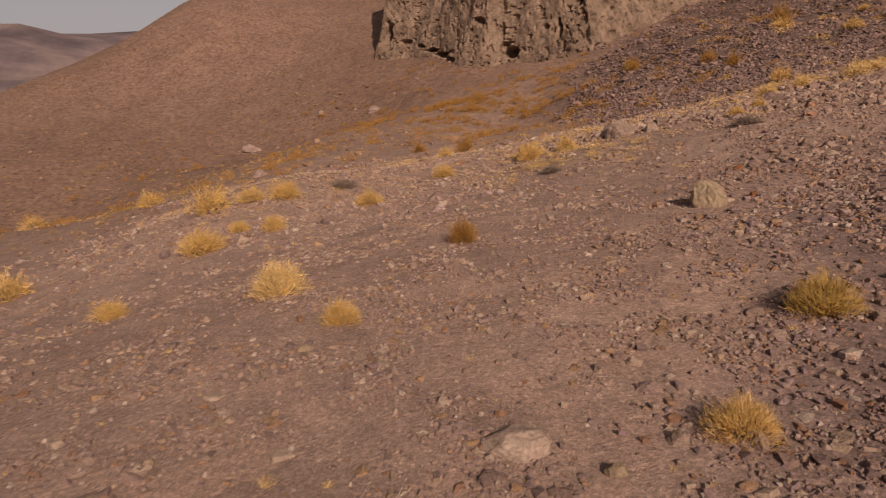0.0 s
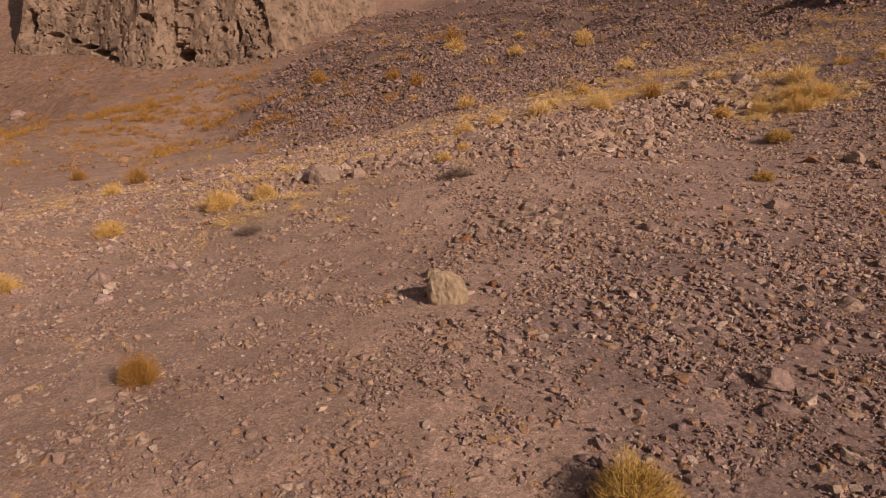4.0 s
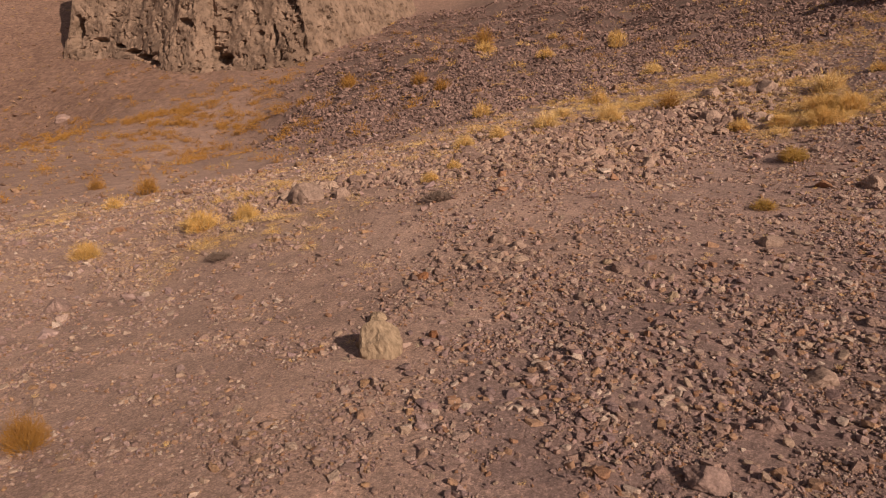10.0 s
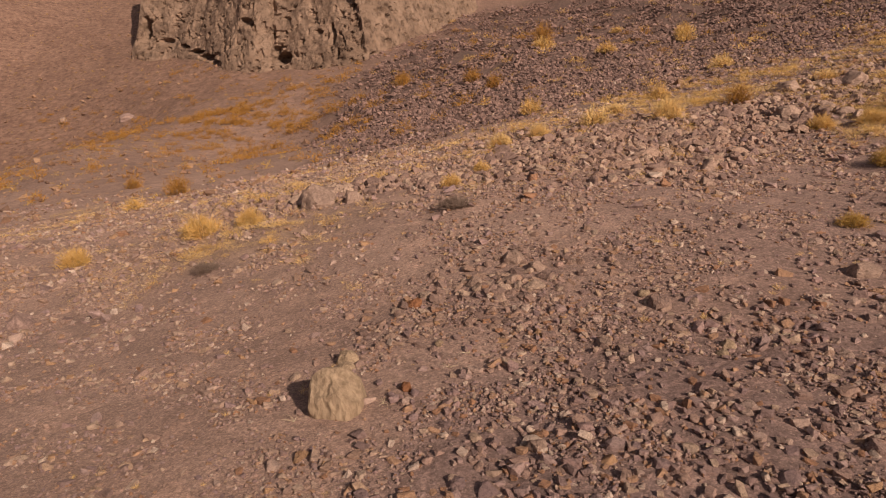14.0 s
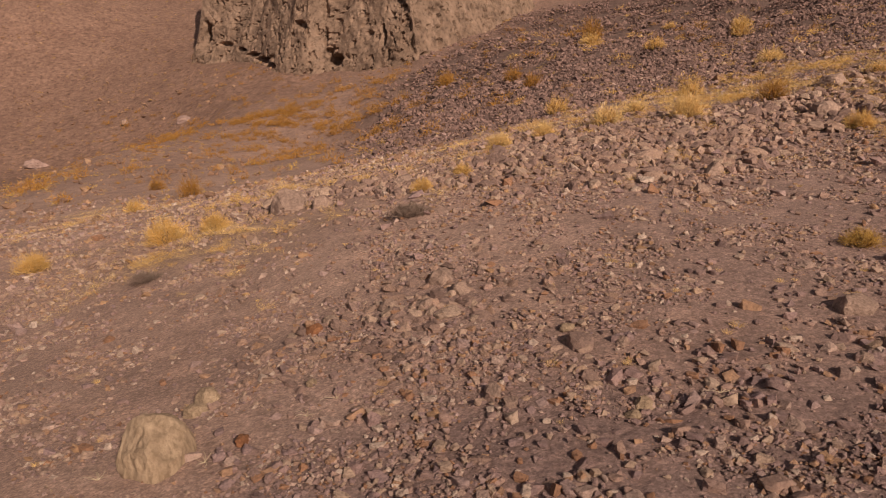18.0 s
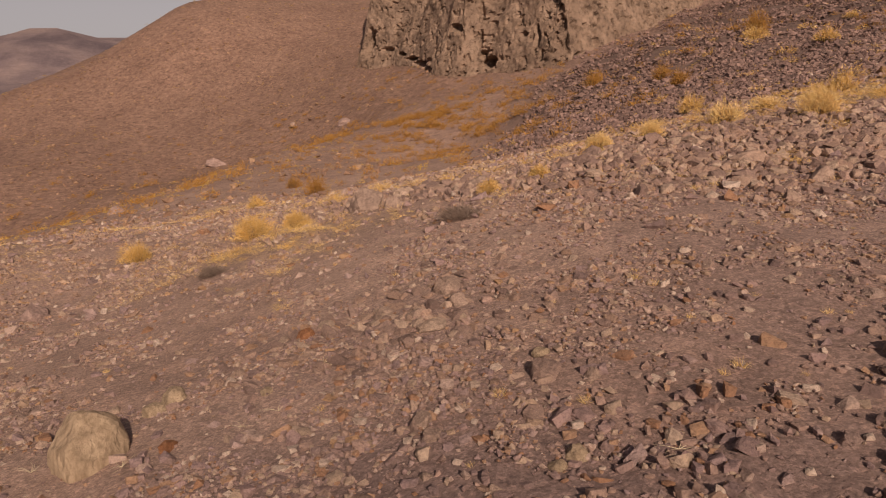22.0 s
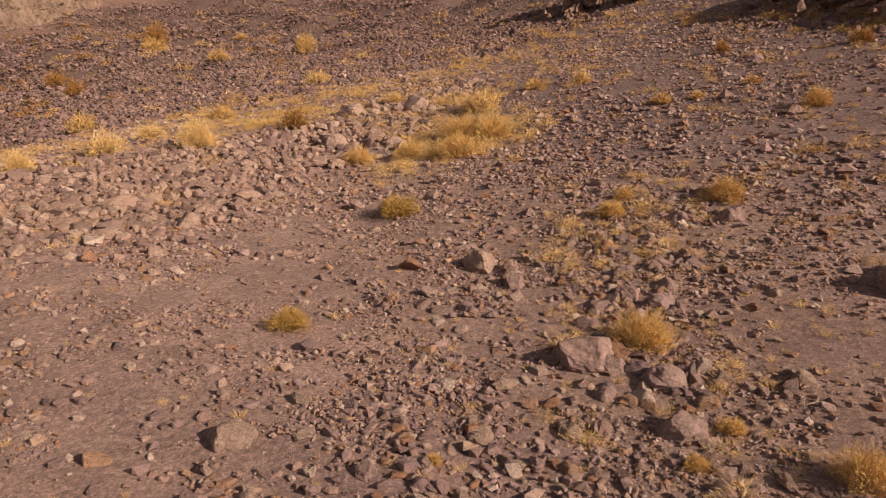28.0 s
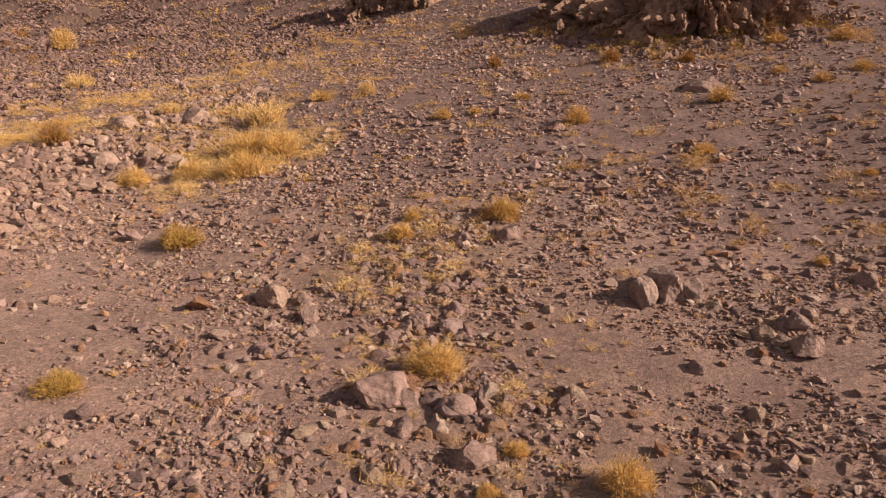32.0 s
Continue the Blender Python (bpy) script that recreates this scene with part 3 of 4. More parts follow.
# The pale ridge of broken rock.
x, y = scatter(36000, 2, 40, 22, 42, lambda x, y: 0.55 * pile(x, y) ** 0.8)
size = sizes(len(x), 0.19, 0.5, 0.09, 0.85)
single = largest(size, 300)
lay_rocks("ridge_rock", [chipped("ridge_rock", 620 + i, 0.62 + 0.04 * i, M_PALE, 12, 0.11, 3) for i in range(8)], x[single], y[single], size[single] * 1.1, "pale broken rock on the heaped ridge", "rocks on the ridge", 0.08)
heap("broken_rocks", BLOCKS, x[~single], y[~single], size[~single], M_PALES, "ridge of pale broken rocks heaped along the slope", sink=0.04, tilt=0.5)
x, y = scatter(44000, -25, 60, 24, 62, lambda x, y: 0.5 * clump(x, y, 5))
heap("field_stones", CHIPS, x, y, sizes(len(x), 0.19, 0.45, 0.07, 0.7), M_STONES, "scattered stones between tufts of dry grass")
x, y = scatter(90000, -16, 26, 27, 52, lambda x, y: 0.55 * patchy(x, y) * step(27, 31, y) * (1 - 0.6 * step(40, 52, y)))
heap("far_pebbles", CHIPS, x, y, sizes(len(x), 0.13, 0.45, 0.05, 0.4), M_DUSTY, "small pinkish stones on the open ground below the ridge", sink=0.08, tilt=0.3)
# The right-hand slope.
x, y = scatter(80000, 26, 62, 3, 60, lambda x, y: clump(x, y, 3) * step(26, 31, x) * (1 - 0.95 * bump(x, y, 26.2, 14.0, 1.9, 3.4)))
heap("slope_rubble", CHIPS, x, y, sizes(len(x), 0.125, 0.42, 0.055, 0.45), M_STONES, "dense brown rubble over the upper slope", sink=0.10, tilt=0.3)
x, y = scatter(50000, 26, 90, -10, 62, lambda x, y: 0.8 * clump(x, y, 5) * step(26, 32, x) * (0.35 + 0.65 * step(75, 45, x)) * (1 - 0.95 * bump(x, y, 26.2, 14.0, 1.9, 3.4)))
heap("slope_stones", CHIPS, x, y, sizes(len(x), 0.165, 0.45, 0.07, 0.8), M_STONES, "dark brown stones scattered over the hillside", sink=0.10, tilt=0.3)
# The dark scree.
x, y = scatter(28000, 12, 72, 44, 98, lambda x, y: scree(x, y))
heap("fine_scree", PEBBLES, x, y, sizes(len(x), 0.26, 0.38, 0.13, 0.7), M_DARKS, "finer dark rubble at the foot of the scree", sink=0.02, tilt=0.45)
x, y = scatter(130000, 10, 118, 44, 175, lambda x, y: scree(x, y) * (0.4 + 0.6 * clump(x, y, 7)))
heap("scree_rocks", CHIPS, x, y, np.clip(sizes(len(x), 0.34, 0.42, 0.18, 1.2) * (0.75 + 0.35 * step(60, 110, y)), 0.16, 1.2), M_DARKS, "dark purple-brown scree of loose angular rocks", sink=0.02, tilt=0.45)
x, y = scatter(42000, -120, 60, 45, 220, lambda x, y: 0.55 * clump(x, y, 12) * (1 - scree(x, y)))
heap("hill_stones", CHIPS, x, y, sizes(len(x), 0.36, 0.5, 0.15, 1.8), M_RUSTS, "small rusty stones over the far hillside")


# ---- cliff ----
def along(points, n):
    """n places, evenly spaced, along a broken line rounded a little."""
    p = np.array(points, float)
    s = np.concatenate([[0], np.cumsum(np.hypot(*np.diff(p, axis=0).T))])
    u = np.linspace(0, s[-1], n)
    return np.stack([np.interp(u, s, p[:, 0]), np.interp(u, s, p[:, 1])], -1), u


def cliff_face(name, base, height, rows, cols, depth, dents, mat, seed, lean=0.30, cell=5.0, back=14.0, fine=(0.3, 0.22), steps=(0.9, 0.55), taper=7.0):
    """A weathered face of rock over a base line; dents are hollows (along, up, wide, high, deep)."""
    p, u = along(base, cols)
    k = np.ones(9) / 9
    p = np.stack([np.convolve(np.pad(p[:, i], 4, "edge"), k, "valid") for i in (0, 1)], -1)
    t = np.gradient(p, axis=0)
    t /= np.hypot(t[:, 0], t[:, 1])[:, None]
    nrm = np.stack([t[:, 1], -t[:, 0]], -1)
    v = np.linspace(-2.5, height, rows)
    U, V = np.meshgrid(u, v)
    ridged = 1 - np.abs(fbm(U / cell + 0.25 * V / cell, V / (cell * 0.9), 4, seed)) * 1.5
    out = depth * (0.9 * fbm(U / (cell * 1.6), V / (cell * 2), 3, seed + 7) + 0.4 * ridged + 0.8 * fbm(U / (cell * fine[0]) + V / cell, V / (cell * fine[1]), 4, seed + 9, 0.62))
    out += depth * 0.35 * np.round(2.2 * fbm(U / (cell * steps[0]), V / (cell * steps[1]), 2, seed + 13)) / 2.2
    for a, b, w, h, d in dents:
        q = ((U - a) / w) ** 2 + ((V - b) / h) ** 2
        out -= d * np.clip(1.25 - q + 0.35 * fbm(U / 1.6, V / 1.6, 3, seed + 21), 0, 1)
    ends = np.minimum(step(0, min(taper, height / 2), U), step(0, min(taper, height / 2), u[-1] - U))
    out -= depth * 4.0 * np.clip(fbm(U / 1.3 + V / 4, V / 1.2, 3, seed + 25, 0.75) - 0.42, 0, 0.5)
    out = out * ends - (1 - ends) * min(4, height / 2)
    foot = land(p[:, 0], p[:, 1])
    crest = 1 + 0.18 * fbm(u / 9, u * 0, 3, seed + 30)
    Xc = p[None, :, 0] + nrm[None, :, 0] * (out - lean * V)
    Yc = p[None, :, 1] + nrm[None, :, 1] * (out - lean * V)
    Zc = foot[None] + V * crest[None]
    Xb, Yb = Xc[-1] - nrm[:, 0] * back, Yc[-1] - nrm[:, 1] * back
    Xd, Yd = Xc[0] - nrm[:, 0] * back * 2, Yc[0] - nrm[:, 1] * back * 2
    Xc, Yc, Zc = np.vstack([Xc, Xb, Xd]), np.vstack([Yc, Yb, Yd]), np.vstack([Zc, Zc[-1], Zc[0]])
    i = np.arange(Xc.size).reshape(Xc.shape)
    i = np.vstack([i, i[:1]])
    a, b, c, d = i[:-1, :-1].ravel(), i[:-1, 1:].ravel(), i[1:, 1:].ravel(), i[1:, :-1].ravel()
    faces = np.concatenate([np.stack([a, b, c], -1), np.stack([a, c, d], -1)])
    return mesh_from(name, np.stack([Xc.ravel(), Yc.ravel(), Zc.ravel()], -1), faces, mat)


def cliff_material(name, tones, size):
    mat, nt, bsdf = material(name, 0.93)
    c = coords(nt)
    col = ramp(nt, noise_tex(nt, c, 0.22 * size, 7, 0.62), [(0.32, tones[0]), (0.5, tones[1]), (0.68, tones[2])])
    pits = nt.nodes.new("ShaderNodeTexVoronoi")
    pits.inputs["Scale"].default_value = 0.8 * size
    nt.links.new(c, pits.inputs["Vector"])
    col = mixed(nt, 1.0, col, ramp(nt, noise_tex(nt, c, 0.8 * size, 6, 0.75), [(0.36, (0.42, 0.39, 0.38)), (0.48, (1, 1, 1)), (0.62, (1.15, 1.13, 1.1))]), "MULTIPLY")
    nt.links.new(col, bsdf.inputs["Base Color"])
    h = calc(nt, "ADD", noise_tex(nt, c, 0.9 * size, 8, 0.7), calc(nt, "MULTIPLY", pits.outputs["Distance"], 0.5))
    relief(nt, bsdf, h, 1.0, 0.5 / size)
    return mat


M_CLIFF = cliff_material("cliff_rock", [(0.16, 0.106, 0.079), (0.235, 0.158, 0.118), (0.30, 0.206, 0.155)], 1.0)
M_CRAG = cliff_material("crag_rock", [(0.17, 0.106, 0.080), (0.30, 0.19, 0.142), (0.40, 0.26, 0.195)], 2.5)
cliff = new("cliff", cliff_face("cliff", [(-19, 193), (-13.5, 188), (-7.5, 184), (-2, 175), (4.4, 161), (8.5, 157), (14.5, 155.5), (17, 152.2), (21.2, 147.7), (25.6, 142.5), (29.8, 141.5), (35.3, 146), (41.4, 152), (53.4, 167), (67, 186)], 34, 130, 500, 0.36,
    [(4.9, 6.2, 1.9, 3.4, 4.5), (12.1, 4.3, 2.2, 0.7, 2.0), (18.6, 3.4, 2.2, 0.6, 2.4), (24, 2.3, 3.2, 0.6, 2.8), (29.5, 1.3, 3.2, 0.7, 3.0), (35, 0.6, 3.0, 0.7, 3.0), (18.6, 6.2, 0.7, 1.3, 1.8), (43.6, 9.1, 1.8, 0.6, 1.6),
     (45.3, 8.3, 1.4, 0.5, 1.6), (51.0, 10.4, 0.5, 1.8, 1.6), (51.2, 5.6, 0.4, 2.2, 1.4), (53.3, 1.6, 1.9, 1.2, 4.0), (51.7, 3.0, 0.8, 1.0, 2.4), (65.0, 6.2, 0.7, 1.5, 2.2), (64.2, 7.7, 0.5, 0.9, 1.6), (67.0, 3.1, 0.6, 1.2, 1.6),
     (61.3, 6.7, 1.2, 0.5, 1.4), (73.4, 4.5, 0.9, 0.9, 2.0), (81.5, 1.1, 0.8, 1.1, 1.8), (75.8, 0.6, 1.7, 0.4, 1.4), (96.0, 4.8, 0.7, 1.0, 1.6), (109.3, 1.6, 1.3, 0.9, 2.2), (100.7, 3.4, 0.7, 0.9, 1.6), (87.7, 3.6, 0.5, 1.2, 1.4),
     (57.7, 4.4, 0.6, 0.6, 1.2), (38.7, 4.6, 0.6, 0.8, 1.2)], M_CLIFF, 61, 0.34, 9.0, 14.0, (0.75, 0.6), (0.5, 0.8), 2.4))
tagged(cliff, "weathered tan rock cliff with dark hollows above the slope", "cliff", kind="structure")
CRAG_BLOCKS = [chipped("block", 640 + i, 1.25, M_CRAG, 15, 0.10, 3) for i in range(6)]
for base, high, seed, what in (([(54.0, 30.5), (52.3, 26.5), (49.8, 22.5), (48.2, 20.0)], 2.8, 71, "dark crumbling rock outcrop with dry shrubs on the hillside"),
                               ([(48.2, 20.6), (49.0, 18.2), (50.6, 15.4), (53.5, 13.0)], 3.2, 75, "dark blocky rock outcrop in shade on the hillside"),
                               # This outcrop is added to darken a patch of slope that lies in shade.
                               ([(62.0, 52.0), (63.0, 47.0), (64.0, 41.0)], 4.0, 79, "low dark rock outcrop added for the shade high on the slope")):
    ob = new("rock_outcrop", cliff_face("rock_outcrop", base, high, 60, 200, 0.7, [], M_CRAG, seed, 0.75, 1.6, 7.0, (0.22, 0.7), (0.4, 2.4)))
    tagged(ob, what, "outcrop", "outcrops on the hillside")
    spots, _ = along(base, 40)
    for px, py in spots:
        w = float(rng.uniform(-1.0, 3.2))
        bx, by = px + w * 0.92 + rng.normal(0, 0.3), py + rng.normal(0, 0.5)
        block = new("block", CRAG_BLOCKS[rng.integers(0, len(CRAG_BLOCKS))])
        block.location = (bx, by, float(land(px, py)) + max(0.15, min(w * 0.9 + 0.5, high)))
        block.rotation_euler = (rng.normal(0, 0.2), rng.normal(0, 0.2), rng.uniform(0, 6.28))
        block.scale = rng.uniform(0.22, 0.55) * rng.uniform(0.7, 1.3, 3)
        block.parent = ob


# ---- boulders that stand out ----
ROCKS = [
    ("tan", 7.17, 18.70, 1.02),
    ("tan", 7.60, 20.44, 0.47),
    ("slab", 0.85, 7.90, 0.85),
    ("grey", 17.38, 18.47, 0.62),
    ("mauve", 9.35, 11.50, 0.48),
    ("mauve", 9.98, 12.06, 0.66),
    ("mauve", -0.16, 29.03, 0.92),
    ("grey", 8.65, 34.25, 1.44),
    ("grey", 24.05, 20.75, 1.0),
    ("mauve", 22.38, 16.78, 1.0),
    ("mauve", 22.33, 16.34, 0.46),
    ("grey", 18.56, 18.66, 0.31),
    ("grey", 19.18, 17.23, 0.30),
    ("brown", 18.87, 16.51, 0.24),
    ("grey", 17.09, 17.33, 0.23),
    ("grey", 16.42, 17.04, 0.24),
    ("grey", 18.81, 15.77, 0.27),
    ("brown", 21.61, 14.83, 0.61),
    ("mauve", 18.30, 16.80, 0.32),
    ("mauve", 21.67, 16.02, 0.36),
    ("grey", 21.06, 16.08, 0.28),
    ("grey", 17.90, 20.67, 0.26),
    ("brown", 18.37, 21.34, 0.25),
    ("brown", 23.99, 19.95, 0.43),
    ("grey", 27.39, 13.06, 0.50),
    ("grey", 27.65, 11.49, 0.42),
    ("brown", 26.47, 11.39, 0.62),
    ("grey", 26.68, 12.06, 0.48),
    ("brown", 26.62, 11.75, 0.38),
    ("grey", 26.46, 25.20, 0.68),
    ("brown", 23.65, 19.52, 0.48),
    ("mauve", 22.50, 15.59, 0.67),
    ("grey", 30.27, 32.68, 1.01),
    ("grey", 30.13, 31.90, 0.89),
    ("grey", 32.35, 37.60, 1.29),
    ("grey", 34.54, 35.70, 1.21),
    ("grey", 26.71, 31.48, 0.96),
    ("mauve", 29.56, 18.99, 0.64),
    ("brown", 28.48, 17.80, 0.72),
    ("brown", 27.93, 18.68, 0.52),
    ("brown", 42.17, 16.63, 1.35),
    ("brown", 41.07, 13.76, 0.77),
    ("mauve", 36.12, 19.93, 0.56),
    ("mauve", 29.50, 10.65, 0.54),
    ("mauve", 24.54, 17.60, 0.63),
    ("grey", 23.78, 14.44, 0.26),
    ("red", 8.31, 18.57, 0.31),
    ("red", 9.35, 22.04, 0.40),
    ("mauve", 25.86, 17.86, 0.57),
    ("tan", 7.49, 19.96, 0.38),
    ("tan", 9.24, 19.86, 0.19),
    ("grey", 11.68, 18.11, 0.33),
    ("tan", 13.16, 19.36, 0.27),
    ("grey", 19.18, 25.79, 0.64),
    ("grey", 20.83, 27.85, 0.86),
    ("grey", 11.78, 22.59, 0.59),
    ("grey", 11.31, 21.60, 0.40),
    ("grey", 10.69, 22.07, 0.46),
    ("grey", 12.00, 21.84, 0.46),
    ("tan", 13.35, 17.09, 0.27),
    ("grey", 12.50, 16.61, 0.19),
    ("grey", 11.78, 16.98, 0.21),
    ("grey", 13.75, 18.59, 0.28),
    ("grey", 28.46, 33.19, 1.02),
    ("grey", 27.52, 31.10, 0.75),
    ("grey", 12.51, 33.15, 0.86),
    ("grey", 8.55, 35.16, 1.23),
    ("grey", 9.68, 32.69, 0.83),
    ("tan", 13.13, 16.93, 0.24),
    ("brown", 15.91, 16.79, 0.26),
    ("mauve", 13.29, 14.14, 0.35),
    ("grey", 9.54, 15.99, 0.33),
    ("brown", -41.7, 155.4, 3.6),
    # Next dark boulder is added in place of a dark hollow in the hillside.
    ("brown", -14.8, 157.6, 3.0),
    ("grey", -28.0, 167.0, 1.9),
    ("brown", -17.0, 66.3, 1.3),
    ("mauve", 2.85, 9.18, 0.34),
    ("grey", 5.28, 11.34, 0.42),
    ("grey", 2.82, 7.78, 0.32),
    ("tan", 1.90, 7.19, 0.28),
    ("tan", -2.44, 11.64, 0.32),
    ("grey", 3.67, 7.60, 0.44),
    ("mauve", 11.57, 12.57, 0.50),
    ("grey", 13.33, 13.19, 0.62),
]
M_SLAB = plain_stone("slab_stone", (0.36, 0.252, 0.205), (0.56, 0.405, 0.33))
LOOK = {"slab": (M_SLAB, "long flat pale tan rock on the gravel"), "tan": (M_TAN, "pale tan rounded boulder on the stony slope"), "grey": (M_GREY, "grey-brown angular rock half sunk in gravel"),
        "mauve": (M_MAUVE, "flat mauve-grey rock among broken stones"), "brown": (M_BROWN, "dark brown weathered rock beside dry grass"), "red": (M_RED, "small rust-red stone lying on the gravel")}
SHAPES = {k: [chipped("boulder", 300 + 7 * i + len(k), 0.66 + 0.12 * i, LOOK[k][0], (5 if k in ("tan", "slab") else 10) + 2 * i, 0.07 if k in ("tan", "slab") else 0.14, 4, 0.40 if k in ("tan", "slab") else 0.26, 2.5 if k in ("tan", "slab") else 4) for i in range(4)] for k in LOOK}
for i, (kind, px, py, wide) in enumerate(ROCKS):
    wide *= 1.15 if wide > 1 else 1.0
    tall = 1.85 if wide > 1 and kind == "tan" else 1.0 if kind == "tan" else 1.0 if kind in ("grey", "brown") else 0.55 if kind == "slab" else 0.95
    ob = new("boulder", SHAPES[kind][i % 4])
    ob.location = (px, py, float(ground_at(px, py)) + 0.06 * wide)
    ob.rotation_euler = (rng.normal(0, 0.12), rng.normal(0, 0.12), rng.uniform(0, 6.28))
    ob.scale = (wide, wide * rng.uniform(0.8, 1.05), wide * tall * rng.uniform(0.8, 1.0))
    size = "large " if wide > 0.7 else "small " if wide < 0.3 and kind != "red" else ""
    tagged(ob, size + LOOK[kind][1], "rock", "single rocks on the slope")


# A large boulder split into three by frost.
split = new("split_boulder")
split.empty_display_size = 0.1
split.location = (27.43, 13.98, float(land(27.43, 13.98)))
split.rotation_euler = (0, 0, radians(-58))
tagged(split, "large grey-mauve boulder split by deep cracks, beside bare ground", "rock")
M_SPLIT = plain_stone("split_boulder_stone", (0.21, 0.147, 0.132), (0.43, 0.303, 0.264))
for i, (px, py, pz, sx, sy, sz, lean) in enumerate(((-0.44, -0.16, 0.08, 0.54, 0.76, 0.80, -0.42), (0.06, 0.08, 0.16, 0.78, 0.90, 1.00, -0.36), (0.42, -0.04, 0.06, 0.50, 0.66, 0.72, -0.05))):
    piece = new("fragment", chipped("fragment", 680 + i, 0.95, M_SPLIT, 8, 0.15, 4, 0.32, 4.6))
    piece.parent = split
    piece.location, piece.rotation_euler, piece.scale = (px, py, pz), (0.1, lean, 0.6 * i), (sx, sy, sz)


# ---- shrubs and grass ----
def blades(n, seed, spread, high, wide, twigs=2, droop=0.25, base=0.25):
    """Thin stems that fan out from a tuft about 1 m across, as arrays of triangles."""
    r = np.random.default_rng(seed)
    az, out = r.uniform(0, 2 * np.pi, n), np.sqrt(r.uniform(0, 1, n))
    reach = r.uniform(0.72, 1.06, n)
    lift = np.sqrt(np.clip(1 - (out * 0.93) ** 2, 0.03, 1)) * high * reach * r.uniform(0.75, 1.1, n)
    d = np.stack([np.cos(az), np.sin(az)], -1)
    root = np.concatenate([d * (out * base * 0.5)[:, None] + r.normal(0, 0.02, (n, 2)), np.full((n, 1), -0.04)], -1)
    tip = np.concatenate([d * (out * spread * 0.5 * reach)[:, None], lift[:, None]], -1)
    mid = 0.5 * (root + tip)
    mid[:, 2] += droop * 0.3 * lift
    mid[:, :2] += r.normal(0, 0.03, (n, 2))
    side = np.cross(tip - root, r.normal(0, 1, (n, 3)))
    side /= np.linalg.norm(side, axis=1)[:, None] + 1e-9
    w = (wide * r.uniform(0.6, 1.3, n))[:, None] * side
    V = [np.stack([root - w, root + w, mid - w, mid + w, tip], 1)]
    f = np.array([[0, 1, 3], [0, 3, 2], [2, 3, 4]])
    Fc = [(f[None] + (np.arange(n) * 5)[:, None, None]).reshape(-1, 3)]
    count = n * 5
    for k in range(twigs):
        q = r.uniform(0.45, 1.0, n)[:, None]
        a = mid + (tip - mid) * q
        e = a + r.normal(0, 0.06, (n, 3)) * (spread + 0.3) * 0.7 + np.array([0, 0, 0.03])
        V.append(np.stack([a - w * 0.8, a + w * 0.8, e], 1))
        Fc.append(np.array([[0, 1, 2]])[None].repeat(n, 0).reshape(-1, 3) + (np.arange(n) * 3)[:, None] + count)
        count += n * 3
    return np.concatenate([v.reshape(-1, 3) for v in V]), np.concatenate(Fc)


def fuzz(n, seed, spread, high, length, wide):
    """Short fine twigs that fill a loose, uneven clump about 1 m across, one triangle each."""
    r = np.random.default_rng(seed)
    d = r.normal(0, 1, (n, 3))
    d[:, 2] = np.abs(d[:, 2])
    d /= np.linalg.norm(d, axis=1)[:, None]
    az = np.arctan2(d[:, 1], d[:, 0])
    lump = 1 + 0.18 * np.sin(3 * az + seed) + 0.12 * np.sin(5 * az + 2 * seed)
    p = d * (r.uniform(0.15, 1, n) ** 0.6 * lump)[:, None] * np.array([spread / 2, spread / 2, high])
    way = d * np.array([1, 1, 0.5]) + r.normal(0, 0.45, (n, 3)) + np.array([0, 0, 0.5])
    way /= np.linalg.norm(way, axis=1)[:, None]
    side = np.cross(way, r.normal(0, 1, (n, 3)))
    side /= np.linalg.norm(side, axis=1)[:, None] + 1e-9
    l, w = (length * r.uniform(0.5, 1.3, n))[:, None], (wide * r.uniform(0.6, 1.4, n))[:, None]
    foot = p - way * l * 0.5
    return np.stack([foot - side * w, foot + side * w, p + way * l * 0.5], 1).reshape(-1, 3), np.arange(3 * n).reshape(n, 3)


def both(one, two):
    return np.concatenate([one[0], two[0]]), np.concatenate([one[1], two[1] + len(one[0])])


def shrub_meshes(mat, spread, high, wide, n, twigs, seed, droop=0.25):
    near = [mesh_from("foliage", *both(blades(n // 2, seed + i, spread * 0.9, high * (0.8 + 0.1 * i), wide * 0.8, twigs, droop), fuzz(2600, seed + i, spread, high * (0.85 + 0.1 * i), 0.16, 0.0035)), mat) for i in range(3)]
    return near + [mesh_from("foliage", *both(blades(n // 8, seed + i, spread * 0.9, high * (0.8 + 0.1 * i), wide * 1.5, 1, droop), fuzz(1100, seed + i, spread, high * (0.85 + 0.1 * i), 0.17, 0.006)), mat) for i in range(3)]


SHRUBS = {
    "gold": (shrub_meshes(M_GOLD, 1.0, 0.55, 0.0045, 1000, 3, 400), "dry golden shrub of fine brittle twigs"),
    "straw": (shrub_meshes(M_STRAW, 1.0, 0.55, 0.0045, 1000, 3, 410), "pale straw-coloured dry shrub with fine stems"),
    "orange": (shrub_meshes(M_ORANGE, 0.95, 0.66, 0.0048, 1000, 3, 420), "round rust-orange dry shrub"),
    "olive": (shrub_meshes(M_OLIVE, 1.0, 0.56, 0.0048, 1000, 3, 430), "low olive-yellow desert shrub"),
    "grey": (shrub_meshes(M_GREYTWIG, 1.0, 0.30, 0.005, 700, 3, 440), "dead grey shrub of bare twigs"),
}
WOOD = [mesh_from("woody_base", *blades(70, 450 + i, 0.62, 0.30, 0.013, 1, 0.1, 0.3), M_GREYTWIG) for i in range(2)]
